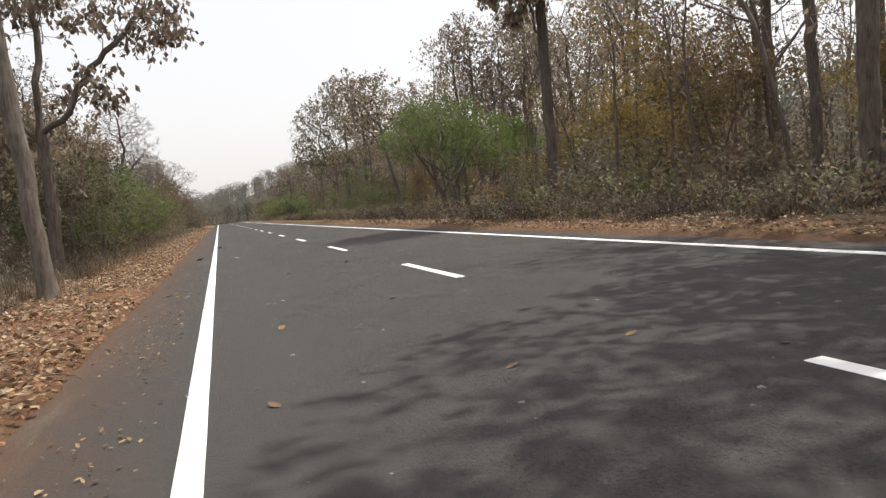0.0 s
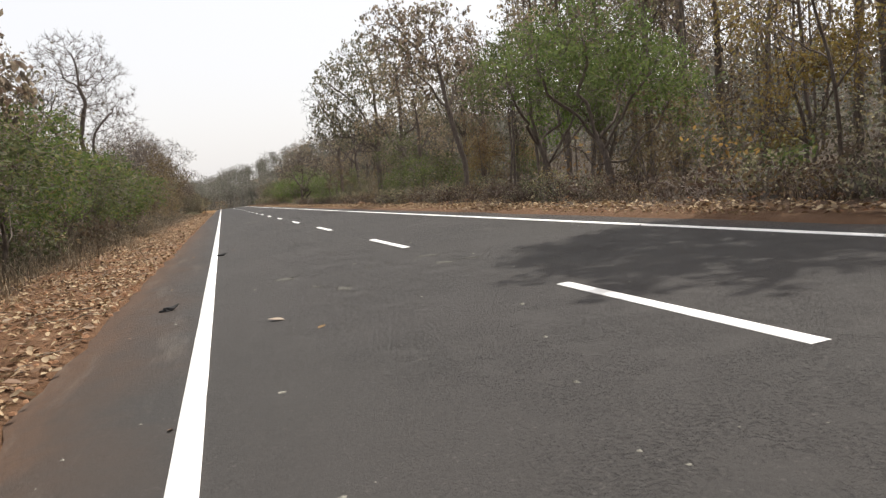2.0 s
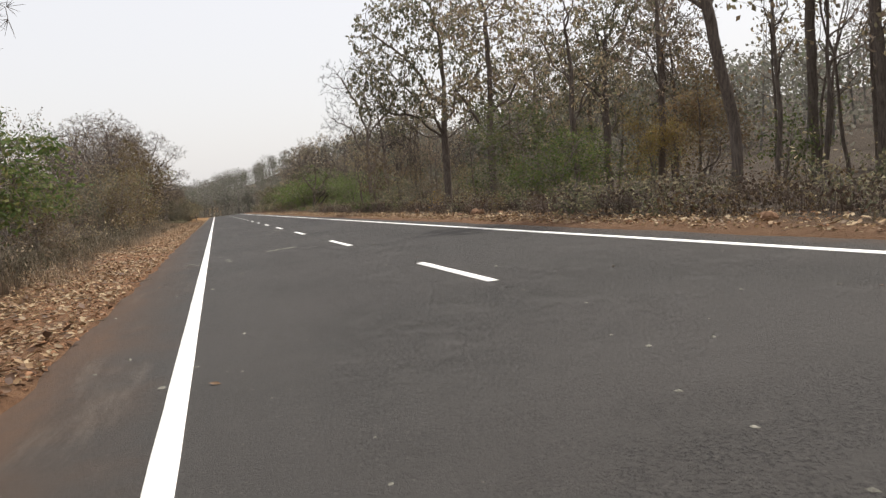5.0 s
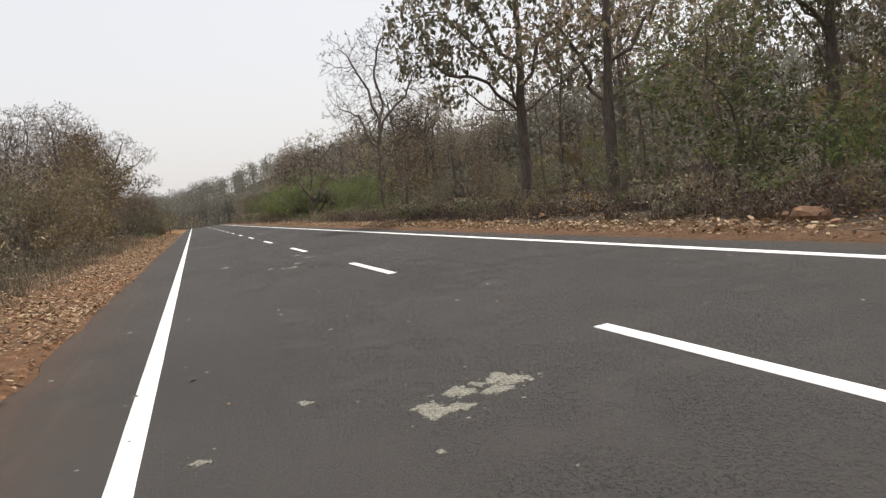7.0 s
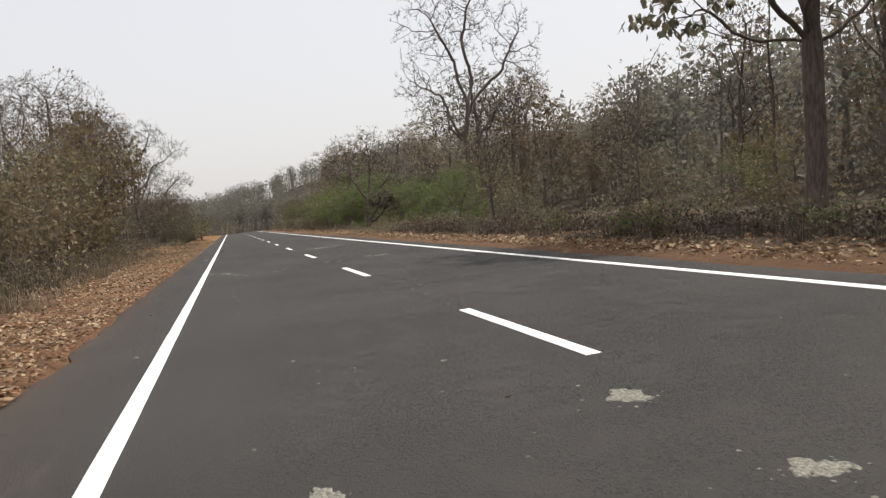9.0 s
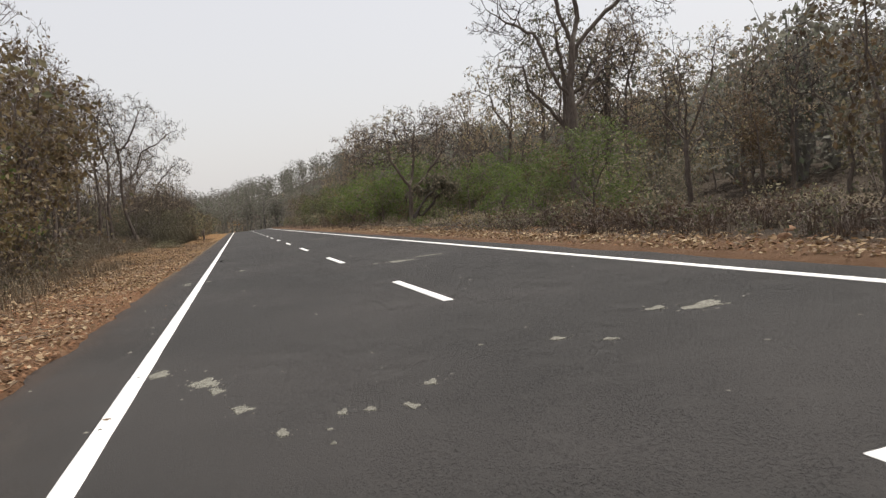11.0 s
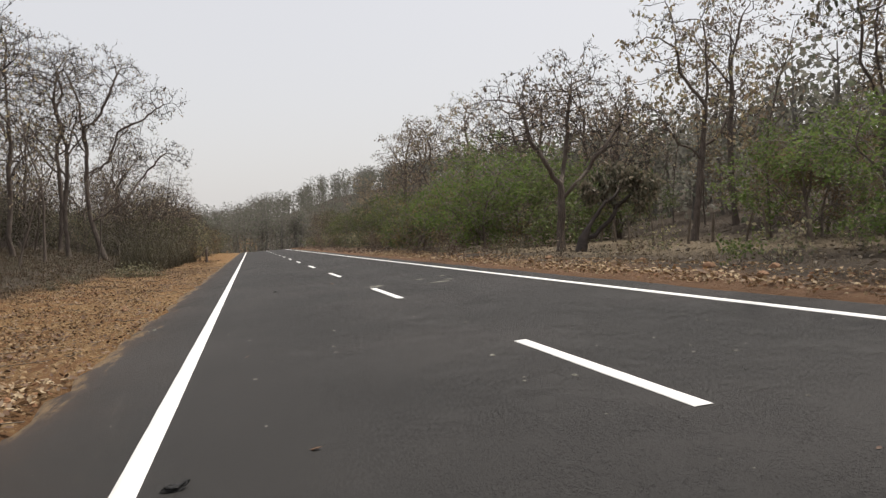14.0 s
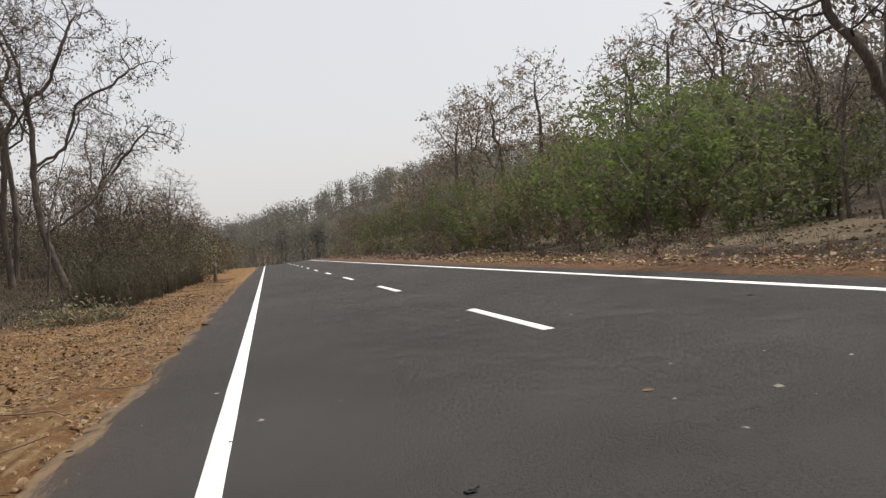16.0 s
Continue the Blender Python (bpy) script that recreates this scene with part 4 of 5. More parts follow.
own(20.4, 120.1, name="forked_dark_tree", seed=423, label="dark tree with a leaning side trunk and wide leafy crown", r=0.25, wood=BACKLIT_TWIG, leaf=DARKLEAF, trunk=[(0, 0, -0.1), (-0.05, 0, 2.0), (-0.3, 0, 4.2), (-0.35, 0, 6.0)],
    blobs=[(-3.0, 0, 7.6, 2.2, 2.4, 1.8, 110), (-0.8, 0, 9.6, 2.6, 2.6, 1.9, 130), (1.8, 0, 8.4, 2.2, 2.2, 1.8, 90), (3.6, -0.2, 4.8, 1.4, 1.6, 1.0, 60)], count=1700, size=(0.14, 0.26), kink=0.36, tip=0.011)
own(21.2, 133.6, name="teak_tree", seed=416, label="slim grey teak with leaf tufts at the ends of its branches", r=0.16, trunk=[(0, 0, -0.1), (0.5, 0, 4), (0.9, 0, 8), (0.8, 0, 11)],
    blobs=[(-0.8, 0, 8.87, 2.82, 2.82, 3.51, 160), (2.4, 0, 7.19, 2.3, 2.3, 2.7, 90), (-1.6, 0.3, 5.78, 1.92, 1.92, 1.49, 50)], count=1300, size=(0.16, 0.30), wood=BACKLIT_TWIG, tufts=0.35)
own(17.0, 166.0, name="teak_tree", seed=418, label="slim grey teak with leaf tufts at the ends of its branches", r=0.15, trunk=[(0, 0, -0.1), (0.1, 0, 4), (-0.1, 0, 8)],
    blobs=[(-0.6, 0, 9.01, 3.33, 3.07, 3.24, 220), (-1.6, 0, 6.7, 2.18, 2.18, 1.35, 60)], count=1200, size=(0.16, 0.28), wood=BACKLIT_TWIG, tufts=0.4)
own(20.4, 166.6, name="teak_tree", seed=419, label="slim grey teak with leaf tufts at the ends of its branches", r=0.16, trunk=[(0, 0, -0.1), (-0.2, 0, 4), (0, 0, 9)],
    blobs=[(-0.3, 0, 10.19, 3.07, 3.07, 4.05, 240), (1.2, 0, 6.98, 1.79, 2.05, 1.49, 60)], count=1200, size=(0.16, 0.28), wood=BACKLIT_TWIG, tufts=0.4)
own(20.7, 150.6, name="bare_tree", seed=421, label="bare spreading grey tree rising over green bushes", r=0.2, wood=BACKLIT_TWIG, trunk=[(0, 0, -0.1), (0.1, 0, 4), (0, 0, 7)],
    blobs=[(-2.2, 0, 7.66, 2.3, 2.56, 2.29, 120), (0.2, 0, 9.04, 2.43, 2.56, 2.43, 130), (2.8, 0, 7.46, 2.56, 2.56, 2.29, 130)], count=200, kink=0.34, tip=0.011, twigs=4, twig=0.34, step=0.30, kill=0.34)
for x, y, h in ((22.2, 33.6, 13), (19.2, 13.8, 13), (24.5, 27.3, 14.0), (13.6, 61.5, 9), (18.2, 178.0, 13), (19, 64, 12), (22.4, 48, 14), (25, 45, 14), (28, 52, 14), (27, 60, 13), (10.4, -2.5, 13), (24.5, 88, 13), (24.0, 122.4, 12.0), (26, 125.2, 12.5), (24.6, 117.0, 9.0), (25, 111, 8.0), (24.6, 151, 12), (16.5, 176, 12), (22.5, 158, 12.5), (27, 138, 13), (15.4, 196, 10), (21, 207, 10)):
    put(random.choice(TEAKS), x, y, h, 13.0)
for x, y, h in ((24.6, 70.5, 9.5), (25.5, 81, 10.5), (9.5, 0.2, 13.0), (8.7, 3.2, 13.5), (10.2, 5.4, 12.5)):
    put(random.choice(LEAFY), x, y, h, 14.0)
for x, y, h in ((23, 103, 6.5), (26, 109, 7.0), (21.5, 141.5, 8), (17.9, 189.5, 10), (25.5, 97, 10), (12.6, 98.2, 5.0), (23.5, 119.5, 11.5), (22.8, 124.0, 10.5)):
    put(random.choice(CROOKED), x, y, h, 11.0)

# left side
own(-3.05, 15.4, name="leaning_teak_tree", seed=431, label="leaning teak with a pale grey patched trunk", r=0.17, bark=PALE_BARK, trunk=[(0, 0, -0.1), (-0.1, 0, 1.6), (-0.25, 0.05, 3.1), (-0.45, 0.1, 5.2), (-0.6, 0.2, 7.4)],
    blobs=[(-0.8, 0, 9.0, 2.4, 2.4, 2.0, 150), (-1.9, 0.5, 6.0, 1.2, 1.5, 1.0, 60)], count=1800, size=(0.14, 0.27))
own(-4.3, 22.6, name="forked_teak_tree", seed=432, label="forked dark teak with a long branch reaching towards the road", r=0.18, trunk=[(0, 0, -0.1), (0.05, 0, 2.2), (-0.05, 0, 4.4)],
    blobs=[(2.9, -0.4, 7.0, 1.5, 1.4, 0.9, 110), (0.0, 0.2, 8.2, 1.6, 1.8, 1.6, 110), (1.3, 0, 5.2, 1.0, 1.2, 0.6, 40), (-1.6, 0.2, 5.4, 1.4, 1.6, 1.0, 60)], count=2600, size=(0.16, 0.30), tufts=0.45)
BROWNS = [wild_tree("brown_leaved_tree", 255 + k, "low tree full of withered brown leaves", 6.0, 0.09, 1.8, 2.2, 7, 220, top=0.5, kink=0.3, count=2000, size=(0.15, 0.28)) for k in range(2)]
KINDS += BROWNS
for x, y, h, k in ((-5.8, 27.0, 5.6, 0), (-6.6, 30.5, 6.2, 1), (-5.9, 35.0, 5.6, 0), (-7.4, 24.0, 6.4, 1), (-7.0, 39.5, 6.0, 0)):
    put(BROWNS[k], x, y, h, 6.0)
own(-5.6, 52.3, name="bare_tree", seed=433, label="grey leafless tree with a fine spreading twiggy crown", r=0.14, trunk=[(0, 0, -0.1), (0.1, 0, 1.8), (0, 0, 3.4)],
    blobs=[(-0.2, 0, 7.02, 2.43, 2.82, 2.56, 456), (1, 0.5, 5.4, 1.66, 1.92, 1.35, 171), (-1.4, -0.4, 5.4, 1.66, 1.92, 1.35, 152)], count=90, size=(0.10, 0.16), kink=0.34, tip=0.008, twigs=6, twig=0.34, step=0.26, kill=0.26)
own(-8.6, 116.0, name="bare_tree", seed=436, label="grey tree with a broad rounded twiggy crown and withered leaves", r=0.18, trunk=[(0, 0, -0.1), (0.1, 0, 2.0), (0, 0, 3.8)],
    blobs=[(-0.6, 0, 8.6, 3.2, 3.0, 2.8, 230), (2.0, 0.4, 7.0, 2.0, 2.2, 1.8, 120), (-3.2, 0, 6.6, 2.2, 2.4, 1.8, 110)], count=800, size=(0.13, 0.22), kink=0.34, tip=0.011, twigs=4, twig=0.34, step=0.30, kill=0.34)
own(-10.8, 135.5, name="crooked_tree", seed=438, label="dark bare tree with long curving branches beside the road", r=0.17, wood=BACKLIT_TWIG, trunk=[(0, 0, -0.1), (0.1, 0, 2.4), (-0.1, 0, 4.4)],
    blobs=[(-0.8, 0, 8.86, 2.56, 2.82, 2.29, 150), (2.2, 0.3, 7.9, 1.92, 2.05, 2.03, 80), (-2.4, 0, 6.76, 2.05, 2.3, 1.62, 90)], count=420, size=(0.12, 0.22), kink=0.36, tip=0.011, twigs=4, twig=0.34, step=0.30, kill=0.34)
whitish = own(-8.2, 153.0, name="gnarled_tree", seed=440, label="grey leafless tree with a whitish trunk foot beside the road", r=0.145, bark=BARK, wood=BACKLIT_TWIG, trunk=[(0, 0, -0.1), (-0.5, 0, 1.5), (-0.9, 0, 3.0), (-1.0, 0, 5), (-0.9, 0, 7.0)],
    blobs=[(0.9, 0, 11.08, 2.43, 2.56, 2.16, 110), (3.4, 0.2, 9.8, 1.66, 1.92, 1.35, 60), (3.7, 0, 6.44, 1.92, 1.92, 1.08, 60), (-1.6, 0, 10.84, 2.05, 2.3, 2.43, 90), (1.6, 0.5, 8.02, 1.66, 1.92, 1.22, 50), (-1.8, 0.2, 7.76, 1.79, 1.92, 1.62, 60)], count=1500, size=(0.09, 0.18), kink=0.38, tip=0.011, twigs=4, twig=0.34, step=0.30, kill=0.34)
pale_foot(whitish, 0.145, -0.33)
whitish = own(-10.2, 152.5, name="gnarled_tree", seed=441, label="grey leafless tree with a whitish trunk foot", r=0.13, bark=BARK, wood=BACKLIT_TWIG, trunk=[(0, 0, -0.1), (-0.2, 0, 2.5), (0, 0, 5), (0.1, 0, 7)],
    blobs=[(-0.6, 0, 10.6, 2.56, 2.82, 2.7, 150), (1.5, 0, 8.2, 1.66, 2.05, 1.35, 60), (-2, 0.3, 7.76, 2.05, 2.05, 1.62, 70)], count=1300, size=(0.09, 0.18), kink=0.38, tip=0.011, twigs=4, twig=0.34, step=0.30, kill=0.34)
pale_foot(whitish, 0.13, -0.08)
own(-12.8, 161.5, name="gnarled_tree", seed=442, label="tall grey leafless tree with forking branches", r=0.14, bark=BARK, wood=BACKLIT_TWIG, trunk=[(0, 0, -0.1), (0.2, 0, 4), (0, 0, 8)],
    blobs=[(0, 0, 12.27, 3.33, 3.33, 3.51, 200), (-2.6, 0, 9.12, 2.3, 2.3, 1.89, 80), (2, 0, 9.6, 1.79, 2.05, 1.35, 60)], count=1300, size=(0.09, 0.18), kink=0.36, tip=0.011, twigs=4, twig=0.34, step=0.30, kill=0.34)
GNARLED = [wild_tree("gnarled_tree", 170 + k, "gnarled grey tree with kinked branches and withered leaf tufts", 13.0, 0.14, 4.4, 4.0, 7, 420, top=0.5, kink=0.3, count=1500, size=(0.09, 0.18), bark=BARK, wood=BACKLIT_TWIG, tip=0.011, twigs=4, twig=0.36) for k in range(2)]
KINDS += GNARLED
for x, y, h, k in ((-10.6, 129, 11, 1), (-12.2, 140, 13.5, 0), (-15.5, 146, 12.5, 1), (-11.8, 147.5, 12, 0), (-16.5, 157, 12.5, 0), (-13.2, 123, 11, 1), (-10.2, 170, 11, 1), (-17, 168, 12, 0), (-12, 180, 11, 1), (-20, 150, 13, 0), (-8.8, 192, 10, 0)):
    put(GNARLED[k], x, y, h, 13.0)
for x, y, h in ((-6.4, 28.5, 7.0), (-8.0, 34.5, 7.5), (-6.6, 19.0, 8.5)):
    put(random.choice(TEAKS), x, y, h, 13.0)
for x, y, h in ((-6.2, 31, 6.5), (-7.5, 41, 7.0), (-8.2, 48.5, 8.5), (-8.8, 60, 6.0), (-8.2, 67, 4.0), (-9.4, 78, 4.6), (-8.8, 86, 4.6), (-10.6, 93, 5.6), (-10.5, 101, 7.0), (-12.5, 110, 8.5), (-13.5, 118, 10), (-11.5, 134, 11.5)):
    put(random.choice(CROOKED), x, y, h, 11.0)
OCHRES = [wild_tree("yellow_leaved_tree", 245 + k, "crooked tree full of yellow-brown withered leaves", 8.0, 0.10, 1.3, 2.6, 7, 240, top=0.4, kink=0.35, leaf=OCHRE, count=1150, size=(0.17, 0.31), ratio=0.6, droop=0.5) for k in range(2)]
KINDS += OCHRES
for x, y, h, k in ((-5.8, 107, 7.2, 0), (-6.4, 111.5, 7.8, 1), (-7.6, 116, 8.2, 0), (-5.4, 101.5, 4.6, 1), (-4.9, 95.5, 3.0, 0), (-5.3, 86, 3.6, 1), (-6.9, 104.5, 6.6, 1), (-6.0, 90.5, 3.4, 0), (-5.0, 62, 2.4, 1), (12.4, 92.0, 4.6, 0)):
    put(OCHRES[k], x, y, h, 8.0)

for x, y, h, k in ((10.8, 34.3, 1.7, 0), (11.9, 29.0, 1.6, 1), (9.9, 68.2, 0.9, 0)):
    put(YELLOWS[k], x, y, h, 1.5)

# low green trees of both edges
for x, y, h, k in ((14.6, 68, 5.4, 3), (12.9, 104, 3.7, 1), (14.2, 116.2, 3.9, 1), (19.7, 124.9, 5.0, 0), (12.6, 139.6, 5.4, 0), (15.0, 140.8, 7.4, 1), (18.4, 142, 6.0, 0), (21.5, 141, 4.8, 3), (11.6, 149, 4.5, 2), (14.6, 151.5, 5.0, 2), (17.8, 151, 5.2, 3),
                   (12.2, 159, 4.6, 2), (13.4, 168, 5.0, 2), (14.0, 178, 5.4, 3), (12.6, 189, 5.0, 2), (15, 200, 6, 2), (12.4, 60.5, 3.0, 3), (14, 212, 6, 3), (16, 225, 6, 2), (-7.2, 177, 4.0, 3)):
    put(GREENS[k], x, y, h, 5.2, "low tree with fresh green leaves at the edge of the wood" if k < 2 else "low tree with dull olive-green leaves at the edge of the wood", squat=0.85)
for x, y, h, k in ((-4.4, 25.6, 3.5, 1), (-5.2, 29.5, 4.0, 0), (-4.6, 33.4, 3.8, 0), (-5.4, 37.5, 4.3, 1), (-4.8, 41.5, 3.8, 0), (-5.1, 45.6, 4.2, 1), (-5.8, 49.4, 4.4, 0), (-4.7, 52.8, 4.2, 0), (-5.0, 55.5, 3.8, 1)):
    put(OLIVES[k], x, y, h, 5.2, squat=0.9)
put(SPREADING[0], 14.4, 43.5, 7.4, 7.2, turn=20)
put(SPREADING[1], 17.8, 45.0, 6.6, 7.2, turn=150)
put(SPREADING[1], 12.6, 35.4, 6.4, 7.2, turn=0)
for x, y, h in ((19.5, 27.0, 7.4), (16.0, 24.0, 5.4), (18.5, 33.5, 5.6), (22.5, 30, 6.6), (16.8, 58.5, 4.6), (20.5, 12, 6.0)):
    put(RUSTY, x, y, h, 6.0)

put(LEAFY[0], 19.5, 69.0, 11.0, 14.0, turn=40)

# ---------------------------------------------------------------- the wood behind
random.seed(8)


def fill(count, x0, x1, y0, y1, kinds, heights, gap, power=1.0, group=""):
    done = tries = 0
    while done < count and tries < count * 20:
        tries += 1
        x = x0 + (x1 - x0) * random.random() ** power
        y = random.uniform(y0, y1)
        if 9.0 < x < 20 and 108 < y < 137 and random.random() < 0.88:
            continue
        if 10.5 < x < 16.5 and 25 < y < 38 and random.random() < 0.8:
            continue
        if random.random() < 0.75 and (y < 0.8 * x - 5 or y < -3.0 * x - 8):
            continue
        if any((x - a) ** 2 + (y - b) ** 2 < gap * gap for a, b in PLACED):
            continue
        kind, base = random.choice(kinds)
        PLACED.append((x, y))
        plant(kind, x, y, random.uniform(*heights) / base, group=group)
        done += 1


poles = [(k, 10.5) for k in POLES]
thin = [(k, 9.5) for k in THIN]
fill(60, 14.0, 44, -4, 68, poles * 2 + thin * 2, (8.0, 12.0), 1.9, 1.3, "slender trees of the wood")
fill(9, 21.0, 30, 38, 56, poles * 2 + [(TEAKS[0], 13.0), (TEAKS[2], 13.0)], (12.5, 15.5), 1.6, 1.0, "slender trees of the wood")
fill(50, 16.0, 34, 68, 210, poles + thin, (6, 9.0), 2.2, 1.3, "slender trees of the wood")
fill(30, 12.5, 34, 180, 250, [(CROOKED[1], 11.0), (CROOKED[0], 11.0), (OCHRES[0], 8.0)], (4.5, 7.0), 3, 1.2, "slender trees of the wood")
fill(50, -8.0, -32, 12, 110, thin * 2 + poles, (5, 8), 1.9, 1.4, "slender trees of the wood")
fill(24, -5.8, -11, 163, 215, [(k, 11.0) for k in CROOKED], (5.2, 7.2), 1.5, 1.0, "slender trees of the wood")
fill(34, -11, -26, 148, 215, [(k, 11.0) for k in CROOKED] + thin, (5.5, 8.5), 1.6, 1.0, "slender trees of the wood")
fill(60, -7.5, -32, 120, 245, thin * 2 + poles + [(CROOKED[2], 11.0)], (6.0, 9.5), 1.9, 1.4, "slender trees of the wood")

# undergrowth along both edges
random.seed(12)
PLACED.clear()
shrubs, talls, scrubs = [(k, 1.7) for k in SHRUBS], [(k, 4.2) for k in TALLS], [(k, 1.25) for k in SCRUBS]
greens = [(k, 5.2) for k in GREENS]
fill(36, 11.0, 15, 2, 30, shrubs, (0.8, 1.6), 0.8, 1.0, "undergrowth by the road")
fill(110, 9.2, 16, -2, 130, shrubs * 2 + scrubs, (0.35, 1.0), 0.75, 1.2, "undergrowth by the road")
lows = [(k, 0.9) for k in LOWS]
fill(150, 8.8, 14, 8, 64, lows, (0.35, 0.85), 0.55, 1.0, "undergrowth by the road")
fill(110, 8.9, 15, 64, 140, lows, (0.35, 0.85), 0.6, 1.0, "undergrowth by the road")
fill(22, 12.0, 20, -2, 130, talls[:3], (2.0, 3.4), 1.4, 1.0, "undergrowth by the road")
middle = [(RUSTY, 6.0)] + [(TALLS[1], 4.2)] * 2 + [(TALLS[0], 4.2)]
fill(18, 15.0, 28, 4, 36, middle, (3.0, 5.2), 2.2, 1.1, "bushes under the trees")
fill(9, 15.0, 28, 36, 66, middle, (2.4, 3.8), 2.2, 1.1, "bushes under the trees")
fill(54, 16.5, 32, 66, 200, middle, (2.6, 4.6), 2.3, 1.1, "bushes under the trees")
fill(70, 9.9, 17, 130, 240, shrubs + scrubs + talls[:1], (1.0, 2.2), 0.9, 1.2, "undergrowth by the road")
fill(34, 11.0, 20, 130, 240, talls, (2.6, 4.6), 1.5, 1.0, "undergrowth by the road")
fill(8, 12, 26, 150, 240, greens[2:], (3.4, 5.0), 4.0, 1.0, "low green trees in the wood")
fill(80, -4.2, -8, 12, 112, scrubs * 3 + shrubs, (0.6, 1.5), 0.7, 1.2, "undergrowth by the road")
fill(26, -6.0, -11, 24, 115, talls, (2.0, 3.6), 1.3, 1.0, "undergrowth by the road")
fill(14, -5.4, -7.5, 88, 108, talls[:2], (3.2, 4.8), 0.9, 1.0, "undergrowth by the road")
fill(34, -4.6, -9, 168, 240, [shrubs[0], shrubs[1], talls[3], talls[0]], (1.4, 3.4), 0.9, 1.0, "undergrowth by the road")
fill(24, -4.6, -9.5, 156, 178, [talls[3]] * 3 + [talls[0]], (1.8, 3.4), 0.9, 1.0, "undergrowth by the road")
fill(30, -4.6, -8, 172, 240, [talls[0], talls[3]], (2.4, 4.2), 1.0, 1.0, "undergrowth by the road")
fill(16, -13.0, -19, 120, 158, [talls[0], talls[3]], (1.6, 3.0), 1.2, 1.0, "undergrowth by the road")
fill(26, -8.5, -16, 164, 195, [talls[0], talls[3]], (2.0, 3.8), 1.2, 1.0, "undergrowth by the road")
fill(64, -12.5, -26, 140, 235, [talls[0], talls[3], talls[3]], (3.4, 5.8), 1.8, 1.0, "undergrowth by the road")

# ---------------------------------------------------------------- far woods, one mass
def far_woods(seed, count, spots, label):
    rng = np.random.RandomState(seed)
    chunks_w, at_all, L_all = [], [], []
    x, y = spots(rng, count)
    z = ground_z(x, y)
    for k in range(count):
        h = rng.uniform(6.5, 10.5)
        top = np.array([x[k] + rng.normal(0, 0.5), y[k] + rng.normal(0, 0.5), z[k] + h * 0.9])
        foot = np.array([x[k], y[k], z[k] - 0.2])
        mid = (foot + top) / 2 + rng.normal(0, 0.25, 3)
        chunks_w.append(tube(np.stack([foot, mid, top]), np.array([0.14, 0.10, 0.04]), 4))
        for _ in range(6):
            s = foot + (top - foot) * rng.uniform(0.4, 0.95)
            e = s + rng.normal(0, 1, 3) * [1.5, 1.5, 0.5] + [0, 0, rng.uniform(0.6, 2.0)]
            chunks_w.append(tube(np.stack([s, (s + e) / 2 + rng.normal(0, 0.15, 3), e]), np.array([0.05, 0.035, 0.012]), 3))
        m = 130
        u = rng.normal(0, 1, (m, 3))
        u /= np.linalg.norm(u, axis=1, keepdims=True)
        at_all.append(np.array([x[k], y[k], z[k] + h * 0.68]) + u * rng.uniform(0.25, 1, (m, 1)) ** 0.5 * [h * 0.24, h * 0.24, h * 0.33])
        low = rng.normal(0, 1.0, (60, 3)) * [2.0, 2.0, 1.0]
        at_all.append(np.array([x[k], y[k], z[k] + 1.6]) + low)
        L_all.append(rng.uniform(0.26, 0.58, m + 60))
    at, L = np.concatenate(at_all), np.concatenate(L_all)
    axis = rng.normal(0, 1, at.shape) - [0, 0, 0.4]
    wood = new("far_woods")
    # both materials carry the haze in their base colours
    hang("trunks", np_mesh("trunks", *joined(chunks_w), HAZED_WOOD), wood)
    hang("canopy", np_mesh("canopy", *leaves(at, axis, L, L * 0.7, rng, True), HAZED_CANOPY, flat=True), wood)
    return tagged(wood, label, "woodland", kind="stuff")


def beyond(rng, n):
    return rng.uniform(-60, 100, n), 250 + 150 * rng.uniform(0, 1, n) ** 1.2


def hillside(rng, n):
    y = -10 + 270 * rng.uniform(0, 1, n) ** 0.7
    x = np.where(y < 88, 44, 28) + 75 * rng.uniform(0, 1, n) ** 1.7
    return x, y


def left_side(rng, n):
    return -33 - 60 * rng.uniform(0, 1, n) ** 1.5, rng.uniform(-10, 270, n)


far_woods(41, 900, beyond, "dry woodland closing the road, haze put into its paled colours")
far_woods(42, 760, hillside, "dry woodland on the hillside, its colours greyed as by haze")
far_woods(43, 320, left_side, "dry woodland away from the road, its colours greyed as by haze")

# ---------------------------------------------------------------- leaf litter, grass and clods
def litter(name, seed, n, x0, x1, y0, y1, power, size, label, lift=0.04, small=False, material=None):
    rng = np.random.RandomState(seed)
    x = x0 + (x1 - x0) * rng.uniform(0, 1, n) ** power
    y = rng.uniform(y0, y1, n)
    keep = wave(x, y, 1.7, seed) + wave(x, y, 0.6, seed + 1) > rng.uniform(-1.3, 0.6, n)
    x, y = x[keep], y[keep]
    m = len(x)
    z = ground_z(x, y) + 0.012 + rng.uniform(0, lift, m)
    a = rng.uniform(0, 6.28, m)
    axis = np.stack([np.cos(a), np.sin(a), rng.normal(0, 0.28, m)], -1)
    L = rng.uniform(*size, m)
    if not small:
        v, q, t = curled(np.stack([x, y, z], -1), axis, L, L * rng.uniform(0.35, 0.7, m), rng)
        return tagged(new(name, leaf_mesh(name, v, q, t, material or LITTER)), label, "leaf litter", kind="stuff")
    v, q = leaves(np.stack([x, y, z], -1), axis, L, L * rng.uniform(0.4, 0.7, m), rng, small)
    return tagged(new(name, np_mesh(name, v, q, material or LITTER)), label, "leaf litter", kind="stuff")


